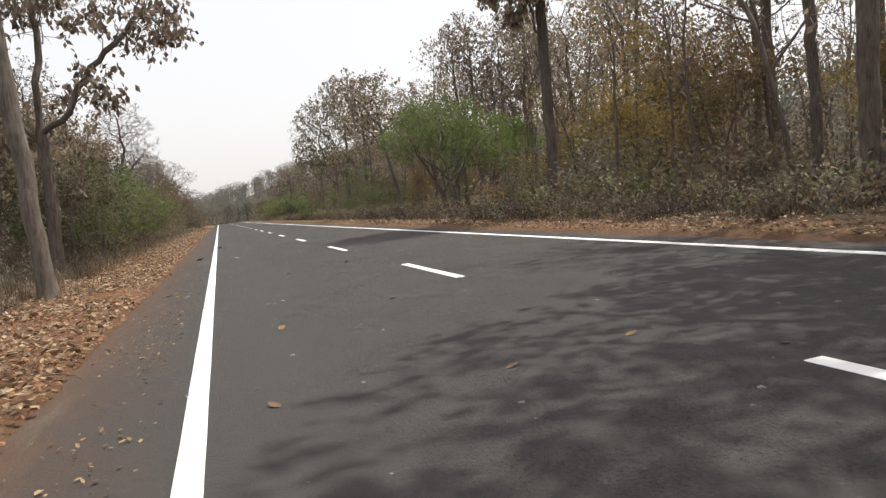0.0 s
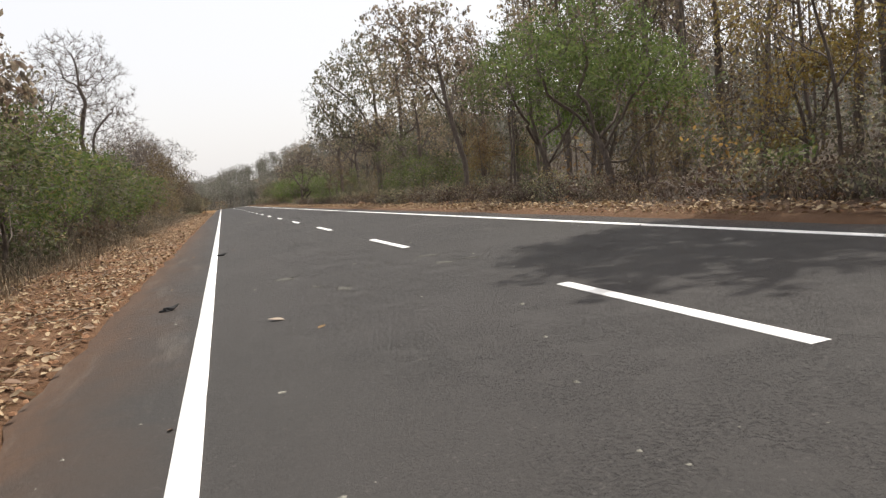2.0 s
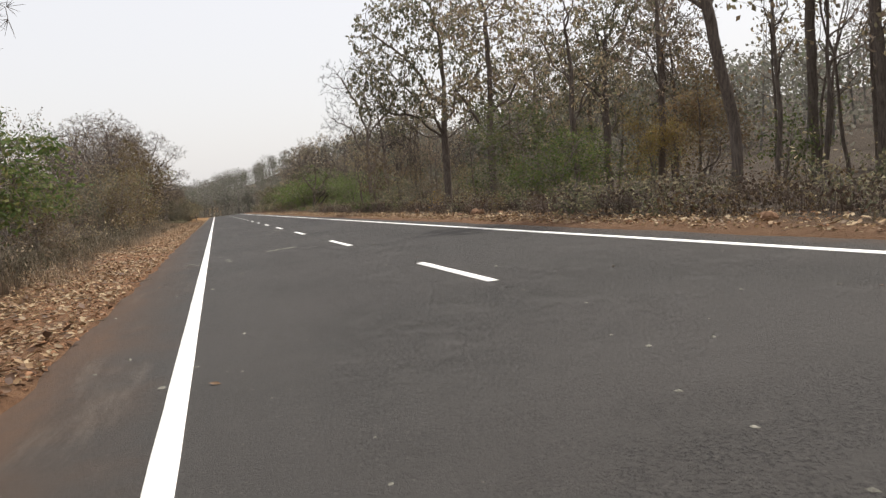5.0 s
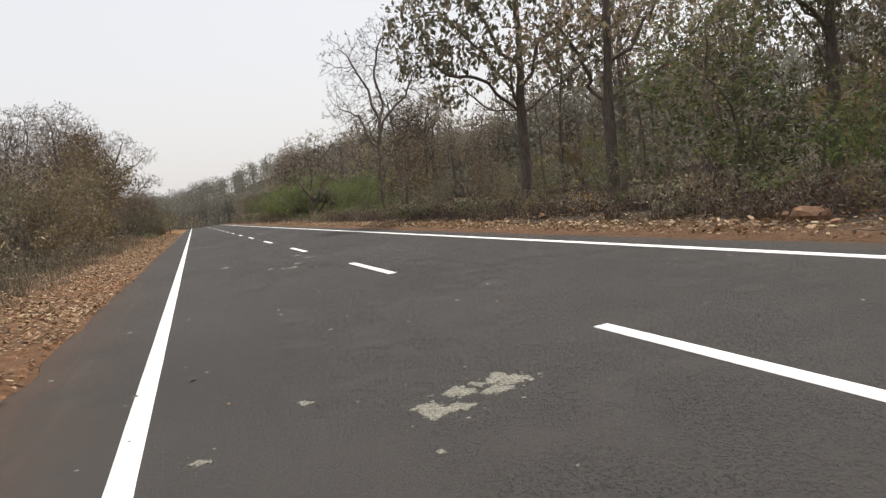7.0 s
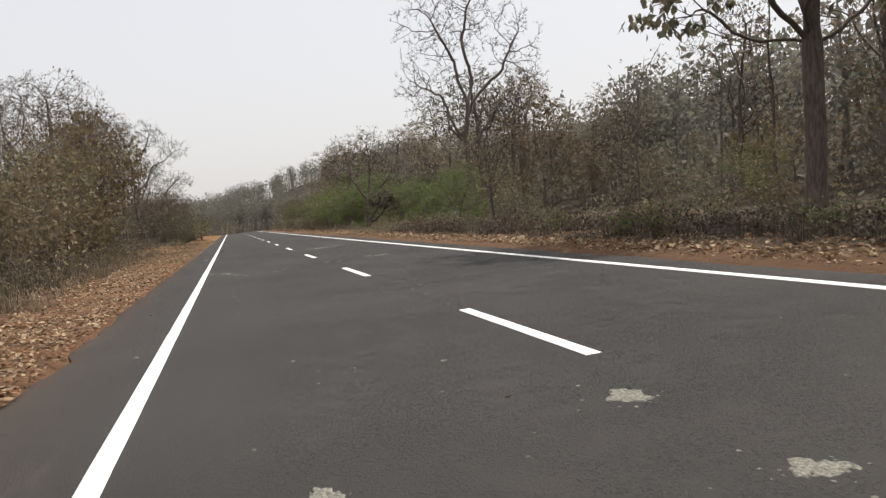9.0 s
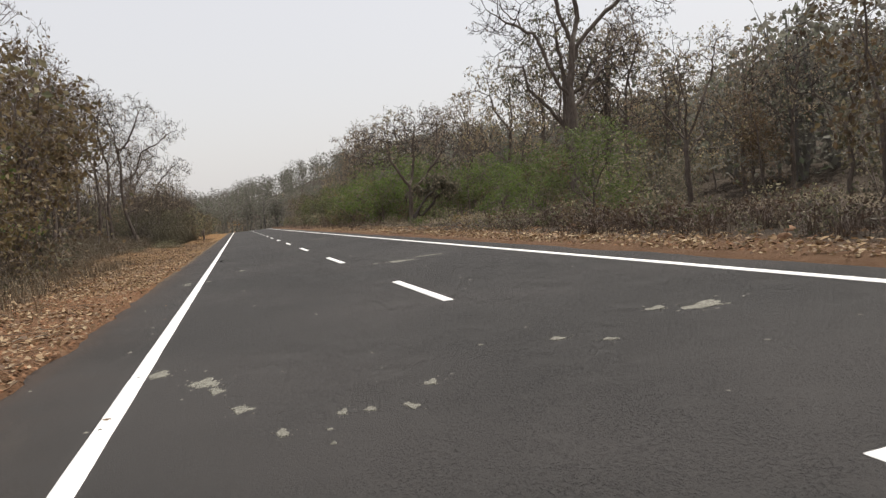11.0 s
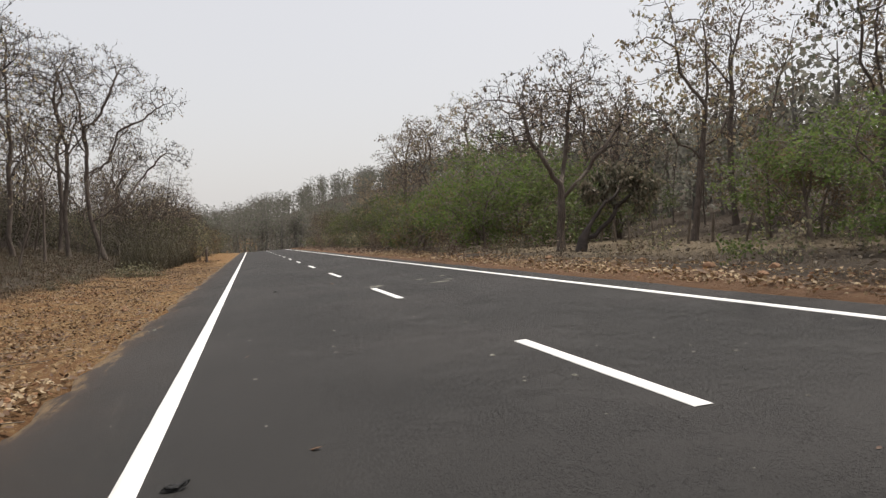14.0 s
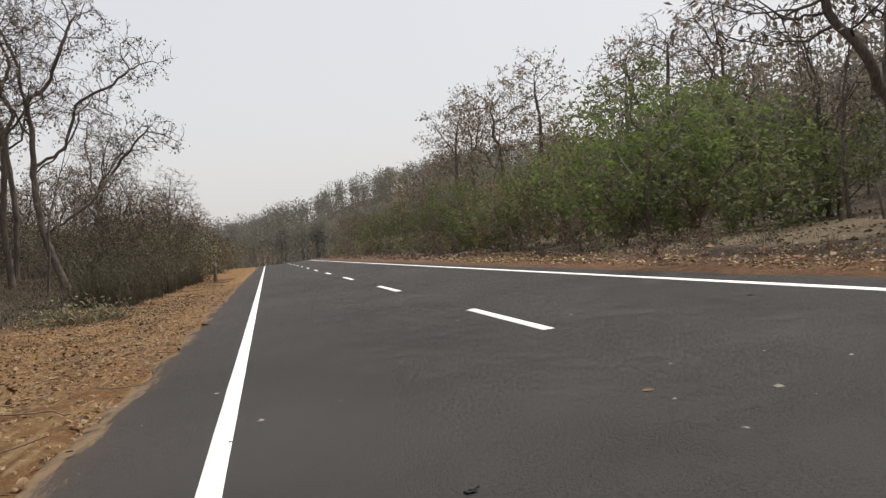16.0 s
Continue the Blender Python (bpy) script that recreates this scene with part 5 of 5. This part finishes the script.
litter("leaf_litter", 51, 76000, -1.12, -4.6, 0, 112, 0.95, (0.04, 0.105), "brown fallen teak leaves along the verge")
litter("leaf_litter", 58, 1500, -1.2, -3.6, 0, 60, 0.9, (0.09, 0.15), "large curled teak leaves along the verge")
litter("leaf_litter", 52, 52000, -1.8, -6.0, 106, 172, 0.75, (0.025, 0.075), "brown fallen leaves on the sandy verge", small=True, material=SAND_LITTER)
litter("leaf_litter", 60, 4500, -2.0, -4.8, 100, 150, 0.9, (0.04, 0.11), "curled brown leaves on the sandy verge", material=SAND_LITTER)
litter("leaf_litter", 63, 5000, -1.05, -2.4, 104, 150, 1.2, (0.03, 0.08), "leaf scraps along the sandy edge of the asphalt", material=SAND_LITTER)
litter("leaf_litter", 53, 52000, 7.6, 10.2, -2, 150, 1.1, (0.04, 0.095), "brown fallen teak leaves along the verge", small=True)
litter("leaf_litter", 59, 700, 7.8, 9.2, 0, 150, 1.0, (0.08, 0.14), "large curled teak leaves along the verge")
litter("leaf_litter", 64, 9000, 7.7, 8.5, 20, 150, 1.0, (0.06, 0.14), "ridge of fallen teak leaves along the verge", 0.11)
litter("leaf_litter", 54, 24000, 10.5, 30, -2, 170, 1.2, (0.08, 0.18), "old grey-brown leaves on the floor of the wood", small=True, material=FLOOR_LITTER)
litter("leaf_litter", 55, 6000, -4.5, -14, 10, 114, 1.2, (0.10, 0.22), "old grey-brown leaves on the floor of the wood", small=True, material=FLOOR_LITTER)
litter("leaf_litter", 56, 9000, 7.8, 12, 150, 240, 1.0, (0.12, 0.24), "brown fallen leaves along the verge", small=True)
litter("leaf_litter", 57, 420, -1.15, -0.25, 3.0, 10.5, 0.6, (0.015, 0.05), "leaf scraps blown onto the edge of the asphalt", 0.006, material=SAND_LITTER)


def grass(seed, n, x0, x1, y0, y1, tall, label, material, patch=0.0, splay=0.9):
    """Tufts of dry blades, bent over and broken, in patches with bare gaps between."""
    rng = np.random.RandomState(seed)
    c = max(1, n // 16)
    cx, cy = rng.uniform(x0, x1, c), rng.uniform(y0, y1, c)
    keep = wave(cx, cy, 0.9, seed) + wave(cx, cy, 2.7, seed + 1) > patch
    cx, cy = cx[keep], cy[keep]
    c = len(cx)
    n = c * 16
    k = np.repeat(np.arange(c), 16)
    vigour = rng.uniform(0.35, 1.0, c) ** 1.4
    a = rng.uniform(0, 6.28, n)
    out = rng.uniform(0.02, 0.16, n)
    x, y = cx[k] + np.cos(a) * out, cy[k] + np.sin(a) * out
    h = (tall[0] + (tall[1] - tall[0]) * rng.uniform(0, 1, n) ** 1.6) * vigour[k]
    a = a + rng.normal(0, 0.7, n)
    go = np.stack([np.cos(a), np.sin(a), 0 * a], -1)
    foot = np.stack([x, y, ground_z(x, y) - 0.02], -1)
    lean = (rng.uniform(0.15, 1.0, n) * splay)[:, None]
    up = np.array([0, 0, 1.0])
    L = h[:, None]
    p1 = foot + (up * 0.50 + go * 0.16 * lean) * L
    p2 = p1 + (up * (0.36 - 0.16 * lean) + go * 0.34 * lean + rng.normal(0, 0.05, (n, 3))) * L
    p3 = p2 + (up * (0.20 - 0.42 * lean) + go * 0.34 * lean + rng.normal(0, 0.08, (n, 3))) * L
    side = np.stack([-np.sin(a), np.cos(a), 0 * a], -1) * rng.uniform(0.0025, 0.0065, (n, 1))
    v = np.stack([foot - side, foot + side, p1 + side * 0.9, p1 - side * 0.9, p2 + side * 0.6, p2 - side * 0.6, p3 + side * 0.15, p3 - side * 0.15], 1).reshape(-1, 3)
    b = (np.arange(n) * 8)[:, None]
    return tagged(new("dry_grass", np_mesh("dry_grass", v, np.concatenate([b + [0, 1, 2, 3], b + [3, 2, 4, 5], b + [5, 4, 6, 7]]), material)), label, "dry grass", kind="stuff")


grass(64, 16000, -2.7, -4.2, 14, 112, (0.15, 0.70), "tufts of bent dry straw-coloured grass on the verge", STRAW, patch=0.45)
grass(61, 42000, -3.3, -6.5, 12, 114, (0.25, 0.95), "thin brown grass under the shrubs of the verge", VERGE_GRASS, patch=-0.5)
grass(62, 46000, -5.4, -15, 110, 172, (0.15, 0.60), "low dark brown grass under the trees", DARK_GRASS, patch=-1.2, splay=1.1)
grass(63, 14000, 8.7, 13, 0, 150, (0.12, 0.50), "thin dry grass at the edge of the wood", VERGE_GRASS, patch=-0.3, splay=1.1)


def brush(seed, stems, foliage, x0, x1, y0, y1, tall, label, material):
    """A low tangle of fine dry stems with small leaves hanging in it."""
    ob = grass(seed, stems, x0, x1, y0, y1, tall, label, material, patch=-0.4, splay=1.1 if tall[1] < 1 else 0.7)
    ob.name = "brushwood"
    rng = np.random.RandomState(seed + 7)
    x, y = rng.uniform(x0, x1, foliage), rng.uniform(y0, y1, foliage)
    keep = wave(x, y, 0.9, seed) + wave(x, y, 2.7, seed + 1) > -0.3
    x, y = x[keep], y[keep]
    n = len(x)
    at = np.stack([x, y, ground_z(x, y) + tall[1] * rng.uniform(0.08, 0.75, n) * (0.75 + 0.25 * wave(x, y, 0.7, seed + 3))], -1)
    L = rng.uniform(0.05, 0.12, n)
    hang("foliage", np_mesh("foliage", *leaves(at, rng.normal(0, 1, (n, 3)), L, L * 0.55, rng, True), material, flat=True), ob)
    return tagged(ob, label, "brushwood", kind="stuff")


brush(66, 46000, 27000, 9.0, 13.0, 2, 105, (0.25, 0.85), "dark red-brown brush along the edge of the wood", BRUSH)
brush(67, 20000, 9000, -3.9, -6.2, 14, 100, (0.25, 0.9), "grey-brown brush under the trees of the verge", THICKET)
brush(68, 20000, 9000, -3.9, -6.1, 143, 170, (0.8, 2.3), "soft dusky olive brush beside the sandy verge", THICKET)
brush(69, 36000, 9000, -5.3, -15, 112, 160, (0.15, 0.45), "flat dark brown undergrowth under the trees", BRUSH)


def stone_mesh(name, seed, size, material):
    """A weathered lump with flattened faces."""
    rng = np.random.RandomState(seed)
    bm = bmesh.new()
    bmesh.ops.create_icosphere(bm, subdivisions=2, radius=1.0)
    cuts = [(Vector(rng.normal(0, 1, 3)).normalized(), rng.uniform(0.55, 0.85)) for _ in range(7)]
    for v in bm.verts:
        for d, far in cuts:
            over = v.co.dot(d) - far
            if over > 0:
                v.co -= d * over * 0.9
        v.co *= 1 + 0.06 * noise.noise(v.co * 2.3 + Vector((seed, 0, 0)))
        v.co = Vector((v.co.x * size[0], v.co.y * size[1], (v.co.z + 0.45) * size[2]))
    me = bpy.data.meshes.new(name)
    bm.to_mesh(me)
    bm.free()
    me.materials.append(material)
    return me


STONES = [stone_mesh("stone", 70 + k, (0.5, 0.4, 0.36), STONE) for k in range(4)]
random.seed(21)


def stone(x, y, s, label="rough red-brown stone on the verge"):
    ob = tagged(new("stone", STONES[random.randrange(4)]), label, "stone", "stones on the verge")
    ob.matrix_basis = pose(x, y, float(ground_z(x, y)) - 0.04 * s, random.uniform(-12, 12), random.uniform(-12, 12), random.uniform(0, 360))
    ob.scale = (s, s, s)


for x, y, s in ((8.95, 60.3, 0.62), (9.3, 61.2, 0.35), (8.6, 59.6, 0.22), (9.1, 58.6, 0.25), (8.5, 96.5, 0.22), (8.4, 99.0, 0.2), (8.7, 90.5, 0.25), (9.4, 69.5, 0.35), (-1.9, 120.2, 0.2), (-1.12, 18.29, 0.13), (8.6, 46.5, 0.4)):
    stone(x, y, s)
for _ in range(70):
    stone(random.uniform(8.1, 10.5), random.uniform(4, 150), random.uniform(0.10, 0.28))
for _ in range(55):
    stone(random.uniform(-3.6, -1.35), random.uniform(6, 155), random.uniform(0.05, 0.13))


def clods(seed, n, x0, x1, y0, y1, label, material=CLOD):
    rng = np.random.RandomState(seed)
    base = np.array([(-1, -1, 0), (1, -1, 0), (1, 1, 0), (-1, 1, 0), (-0.6, -0.6, 0.8), (0.6, -0.6, 0.8), (0.6, 0.6, 0.8), (-0.6, 0.6, 0.8)])
    q = np.array([(0, 1, 5, 4), (1, 2, 6, 5), (2, 3, 7, 6), (3, 0, 4, 7), (4, 5, 6, 7)])
    x, y = rng.uniform(x0, x1, n), rng.uniform(y0, y1, n)
    s = rng.gamma(2.0, 0.009, n).clip(0.006, 0.032)
    v = base[None] * s[:, None, None] * rng.uniform(0.6, 1.3, (n, 8, 3))
    v = v + np.stack([x, y, ground_z(x, y) + 0.008], -1)[:, None]
    f = q[None] + (np.arange(n) * 8)[:, None, None]
    return tagged(new("soil_clods", np_mesh("soil_clods", v.reshape(-1, 3), f.reshape(-1, 4), material, flat=True)), label, "soil", kind="stuff")


clods(81, 12000, -3.4, -1.1, 0, 112, "crumbs of red soil on the verge")
clods(83, 15000, -5.0, -1.1, 100, 160, "crumbs of sandy soil on the verge", SAND_CLOD)
clods(82, 3400, 7.6, 9.8, 0, 150, "crumbs of red soil on the verge")


def sticks(seed, n, x0, x1, y0, y1, label):
    """Fallen twigs lying on the litter."""
    rng = np.random.RandomState(seed)
    chunks = []
    for _ in range(n):
        x, y, a, L = rng.uniform(x0, x1), rng.uniform(y0, y1), rng.uniform(0, 6.28), rng.uniform(0.15, 0.7)
        t = np.linspace(-0.5, 0.5, 4) * L
        px, py = x + t * math.cos(a) + rng.normal(0, 0.03, 4) * L, y + t * math.sin(a) + rng.normal(0, 0.03, 4) * L
        r = rng.uniform(0.003, 0.009)
        chunks.append(tube(np.stack([px, py, ground_z(px, py) + 0.03 + rng.uniform(0, 0.05, 4)], -1), r * np.array([1, 0.9, 0.7, 0.35]), 4))
    return tagged(new("fallen_twigs", np_mesh("fallen_twigs", *joined(chunks), STAKE)), label, "twigs", kind="stuff")


sticks(85, 700, -5.2, -1.2, 0, 150, "thin dry twigs lying among the leaves")
sticks(86, 700, 7.7, 11.5, 0, 150, "thin dry twigs lying among the leaves")

# ---------------------------------------------------------------- things on the road
def crust_mesh(name, rng, spots, thick, material):
    """Flat dried splashes with ragged rims."""
    verts, faces = [], []
    for cx, cy, size in spots:
        k = 18 if size > 0.05 else 6
        a = np.arange(k) * 2 * np.pi / k
        r = size * (1 + 0.22 * np.sin(2 * a + rng.uniform(0, 6)) + 0.18 * np.sin(3 * a + rng.uniform(0, 6)) + rng.normal(0, 0.16, k))
        at = len(verts)
        for f, h in ((1.0, 0.0), (0.85, thick)):
            verts += [(cx + r[m] * f * math.cos(a[m]), cy + r[m] * f * math.sin(a[m]), h) for m in range(k)]
        verts.append((cx, cy, thick * 1.15))
        faces += [(at + m, at + (m + 1) % k, at + k + (m + 1) % k, at + k + m) for m in range(k)] + [(at + k + m, at + k + (m + 1) % k, at + 2 * k) for m in range(k)]
    me = bpy.data.meshes.new(name)
    me.from_pydata(verts, [], faces)
    me.materials.append(material)
    return me


def spill_meshes(seed, material):
    """Three patches of crust and the drops round them, about 1 across."""
    rng = np.random.RandomState(seed)
    a = rng.uniform(0, 6.28)
    spots = [(0.0, 0.0, 0.27), (0.26 * math.cos(a), 0.26 * math.sin(a), 0.17), (-0.24 * math.cos(a + 0.7), -0.24 * math.sin(a + 0.7), 0.14)]
    crusts = [crust_mesh("crust", rng, [s], 0.004 + 0.0006 * k, material) for k, s in enumerate(spots)]
    return crusts, crust_mesh("spatter", rng, [(*rng.normal(0, 0.36, 2), rng.uniform(0.015, 0.045)) for _ in range(16)], 0.003, material)


BLOBS = [spill_meshes(90 + k, SPILL) for k in range(6)]
WORN = [spill_meshes(80 + k, WORN_SPILL) for k in range(4)]
random.seed(33)


def on_road(x, y, turn=0.0, lift=0.001):
    return Matrix.Translation((x, y, x * SLOPE + lift)) @ pose(0, 0, 0, 0, -3.0, 0) @ pose(0, 0, 0, 0, 0, turn)


def spill(x, y, w, d):
    ob = tagged(new("dried_spill"), "pale grey dried cement slurry stuck on the asphalt", "spill", "dried spills on the road")
    crusts, spatter = random.choice(WORN if y < 40 else BLOBS)
    for me in crusts:
        hang("crust", me, ob)
    tagged(hang("spatter", spatter, ob), kind="stuff")
    ob.matrix_basis = on_road(x, y, random.uniform(-8, 8))
    ob.scale = (w / 0.72, d / 0.72, 1)


# spills by stretch: x, y, width, depth
for row in ((1.59, 56.00, 0.30, 0.26), (1.80, 56.20, 0.22, 0.22), (2.14, 56.27, 0.26, 0.34), (1.73, 55.95, 0.16, 0.14), (1.99, 56.08, 0.24, 0.16), (1.95, 56.28, 0.10, 0.12), (0.36, 56.04, 0.11, 0.10), (0.98, 56.70, 0.12, 0.10), (0.55, 54.10, 0.12, 0.22), (0.50, 54.70, 0.12, 0.2), (-0.32, 54.72, 0.26, 0.12), (-0.14, 54.17, 0.16, 0.10)):
    spill(*row)
for row in ((1.06, 70.31, 0.22, 0.42), (2.91, 70.91, 0.26, 0.30), (2.99, 69.60, 0.26, 0.24), (2.53, 68.13, 0.18, 0.24), (1.89, 67.71, 0.15, 0.20), (2.30, 67.24, 0.24, 0.30), (2.12, 67.37, 0.10, 0.20), (2.49, 66.61, 0.08, 0.08), (2.65, 66.48, 0.08, 0.10)):
    spill(*row)
for row in ((0.16, 88.25, 0.20, 0.30), (0.58, 87.60, 0.24, 0.36), (0.67, 87.25, 0.14, 0.20), (0.85, 86.57, 0.18, 0.16), (1.06, 85.86, 0.08, 0.16), (1.43, 86.05, 0.08, 0.12), (1.59, 86.0, 0.08, 0.10), (1.83, 85.92, 0.10, 0.14), (2.07, 86.36, 0.11, 0.14), (4.89, 87.27, 0.55, 0.26), (4.53, 87.48, 0.24, 0.16), (3.59, 86.65, 0.12, 0.12), (3.29, 86.97, 0.14, 0.14)):
    spill(*row)
for row in ((-0.29, 98.89, 0.24, 0.30), (-0.27, 98.46, 0.20, 0.2), (4.32, 97.21, 0.75, 0.42), (5.18, 97.75, 0.60, 0.22), (4.91, 97.79, 0.24, 0.14), (3.80, 97.38, 0.16, 0.16), (0.18, 98.84, 0.10, 0.20), (0.91, 101.05, 0.14, 0.2), (0.92, 101.31, 0.17, 0.26)):
    spill(*row)
for row in ((3.43, 120.57, 0.44, 0.36), (4.86, 120.06, 0.55, 0.22), (4.75, 121.52, 0.26, 0.2), (5.26, 120.63, 0.34, 0.16), (5.46, 122.07, 0.24, 0.16), (1.54, 23.16, 0.20, 0.34), (1.28, 23.75, 0.12, 0.24), (3.15, 25.20, 0.5, 0.22), (3.06, 24.08, 0.34, 0.3), (3.47, 24.11, 0.24, 0.16), (1.0, 25.08, 0.34, 0.34), (2.18, 24.9, 0.10, 0.14), (2.51, 25.05, 0.10, 0.10)):
    spill(*row)


def crumbs(seed, n):
    """Grit and scraps lying about on the asphalt."""
    rng = np.random.RandomState(seed)
    x, y = rng.uniform(-1.0, 6.4, n), rng.uniform(1, 150, n)
    s = rng.gamma(2.0, 0.005, n).clip(0.004, 0.022)
    base = np.array([(-1, -0.7, 0), (0.9, -1, 0), (1.1, 0.8, 0), (-0.8, 1, 0), (0.1, 0.1, 0.5)])
    v = base[None] * s[:, None, None] * rng.uniform(0.6, 1.4, (n, 5, 1)) + np.stack([x, y, x * SLOPE + 0.001], -1)[:, None]
    f = np.array([(0, 1, 4), (1, 2, 4), (2, 3, 4), (3, 0, 4)])[None] + (np.arange(n) * 5)[:, None, None]
    return tagged(new("grit", np_mesh("grit", v.reshape(-1, 3), f.reshape(-1, 3), SPILL, flat=True)), "pale grit and scraps scattered on the asphalt", "grit", kind="stuff")


crumbs(95, 1600)


def fallen_leaf(x, y, size, turn, label="curled dry leaf lying on the asphalt"):
    rng = np.random.RandomState(int(y * 10))
    a = radians(turn)
    v, q, t = curled(np.array([[0, 0, 0.0]]), np.array([[math.cos(a), math.sin(a), 0.0]]), np.array([size]), np.array([size * 0.55]), rng)
    along, across = v[:, 0] * math.cos(a) + v[:, 1] * math.sin(a), v[:, 1] * math.cos(a) - v[:, 0] * math.sin(a)
    v[:, 2] = 0.5 * v[:, 2] + 0.15 * np.abs(across) + (along / size) ** 2 * size * rng.uniform(0.02, 0.12)
    v[:, 2] += 0.002 - v[:, 2].min()
    ob = tagged(new("fallen_leaf", leaf_mesh("fallen_leaf", v, q, t, BLEACHED if size > 0.165 else SAND_LITTER)), label, "leaf", "leaves on the road")
    ob.matrix_basis = on_road(x, y)


for x, y, s, a in ((0.74, 21.75, 0.23, 160), (-0.58, 15.18, 0.09, 20), (-0.23, 15.11, 0.10, 25), (-0.5, 14.9, 0.07, 50), (0.72, 7.2, 0.2, 70), (0.5, 4.3, 0.16, 130), (0.75, 9.4, 0.15, 80), (1.9, 4.1, 0.16, 30), (2.9, 4.3, 0.14, 10), (0.95, 21.0, 0.15, 50), (4.0, 15.2, 0.2, 40), (-0.6, 13.1, 0.18, 60), (-0.75, 12.7, 0.2, 15), (-0.5, 12.3, 0.18, 110), (1.35, 13.5, 0.16, 50), (0.4, 33.2, 0.14, 20), (-0.5, 32.6, 0.15, 70)):
    fallen_leaf(x, y, s * 0.75, a)
random.seed(40)
for _ in range(60):
    fallen_leaf(random.uniform(-1.0, 6.8), random.uniform(1, 135), random.uniform(0.04, 0.09), random.uniform(0, 360))


def scrap(x, y, size, seed):
    """A crumpled lump of torn black rubber with a curled-up flap."""
    rng = np.random.RandomState(seed)
    bm = bmesh.new()
    bmesh.ops.create_icosphere(bm, subdivisions=3, radius=1.0)
    for v in bm.verts:
        p = v.co.copy()
        crease = noise.noise(p * 1.7 + Vector((seed, 0, 0))) * 0.45 + noise.noise(p * 4.0 + Vector((0, seed, 0))) * 0.22
        v.co = Vector((p.x * 0.5, p.y * 0.22, max(p.z * 0.16, -0.06))) * (1 + crease)
        if p.x > 0.35:
            v.co.z += (p.x - 0.35) ** 1.5 * 0.42
            v.co.y += (p.x - 0.35) * 0.25
        v.co *= size
    low = min(v.co.z for v in bm.verts)
    for v in bm.verts:
        v.co.z -= low
    me = bpy.data.meshes.new("rubber_scrap")
    bm.to_mesh(me)
    bm.free()
    me.materials.append(BLACK)
    ob = tagged(new("rubber_scrap", me), "torn black rubber scrap lying on the asphalt", "scrap", "rubber scraps")
    ob.matrix_basis = on_road(x, y, rng.uniform(-10, 30))


for x, y, s in ((0.17, 31.9, 0.20), (0.25, 108.0, 0.13), (-0.43, 23.75, 0.20), (1.2, 121.9, 0.075)):
    scrap(x, y, s, int(y))


# ---------------------------------------------------------------- stakes of an old fence in the wood
def stake_mesh(seed):
    rng = np.random.RandomState(seed)
    p = wander(rng, (0, 0, -0.2), (0.03, 0.02, 1), 1.35, 6, 0.035, 0.0)
    v, q = tube(p, np.array([0.055, 0.055, 0.052, 0.050, 0.048, 0.044, 0.02]), 7)
    return np_mesh("stake", v, q, STAKE)


STAKES = [stake_mesh(k) for k in range(3)]
fence = tagged(new("stake_fence"), "old fence of rough grey wooden stakes", "fence")
for k in range(14):
    y = 121.0 + 1.7 * k + random.uniform(-0.3, 0.3)
    x = 17.6 + 0.09 * k + random.uniform(-0.2, 0.2)
    ob = new("stake", STAKES[k % 3])
    ob.parent = fence
    ob.matrix_basis = pose(x, y, float(ground_z(x, y)), random.uniform(-5, 5), random.uniform(-5, 5), random.uniform(0, 360))

# pale shrubs and a broken stump on the sandy verge
PALE = make_bush("pale_shrub", 340, "low shrub with pale dusty leaves on the sandy verge", 0.75, 11, PALE_LEAF, 380, (0.08, 0.16), 0.6, 0.9, small=True)
KINDS.append(PALE)
for x, y, h in ((-4.3, 138.0, 0.65), (-3.7, 138.9, 0.55), (-4.9, 137.4, 0.45), (-5.2, 131.0, 0.3), (-5.1, 127.6, 0.3)):
    plant(PALE, x, y, h / 0.75)
stump = tagged(new("broken_stump"), "broken dark tree stump with a pale splintered top", "stump")
rng = np.random.RandomState(9)
v, q = tube(wander(rng, (0, 0, -0.1), (0.05, 0, 1), 1.2, 6, 0.05, 0.0), np.array([0.16, 0.12, 0.11, 0.10, 0.10, 0.09, 0.05]), 8)
hang("trunk", np_mesh("trunk", v, q, BARK), stump)
v, q = tube(wander(rng, (0.04, 0, 1.0), (0.1, 0.1, 1), 0.3, 3, 0.1, 0.0), np.array([0.115, 0.11, 0.08, 0.02]), 8)
hang("top", np_mesh("top", v, q, PALE_BARK), stump, "pale splintered wood")
stump.matrix_basis = pose(-2.9, 166.0, float(ground_z(-2.9, 166.0)))

# ---------------------------------------------------------------- kinds that found no place are taken away
for kind in KINDS:
    if kind.name not in USED:
        for ob in (*kind.children_recursive, kind):
            bpy.data.objects.remove(ob)
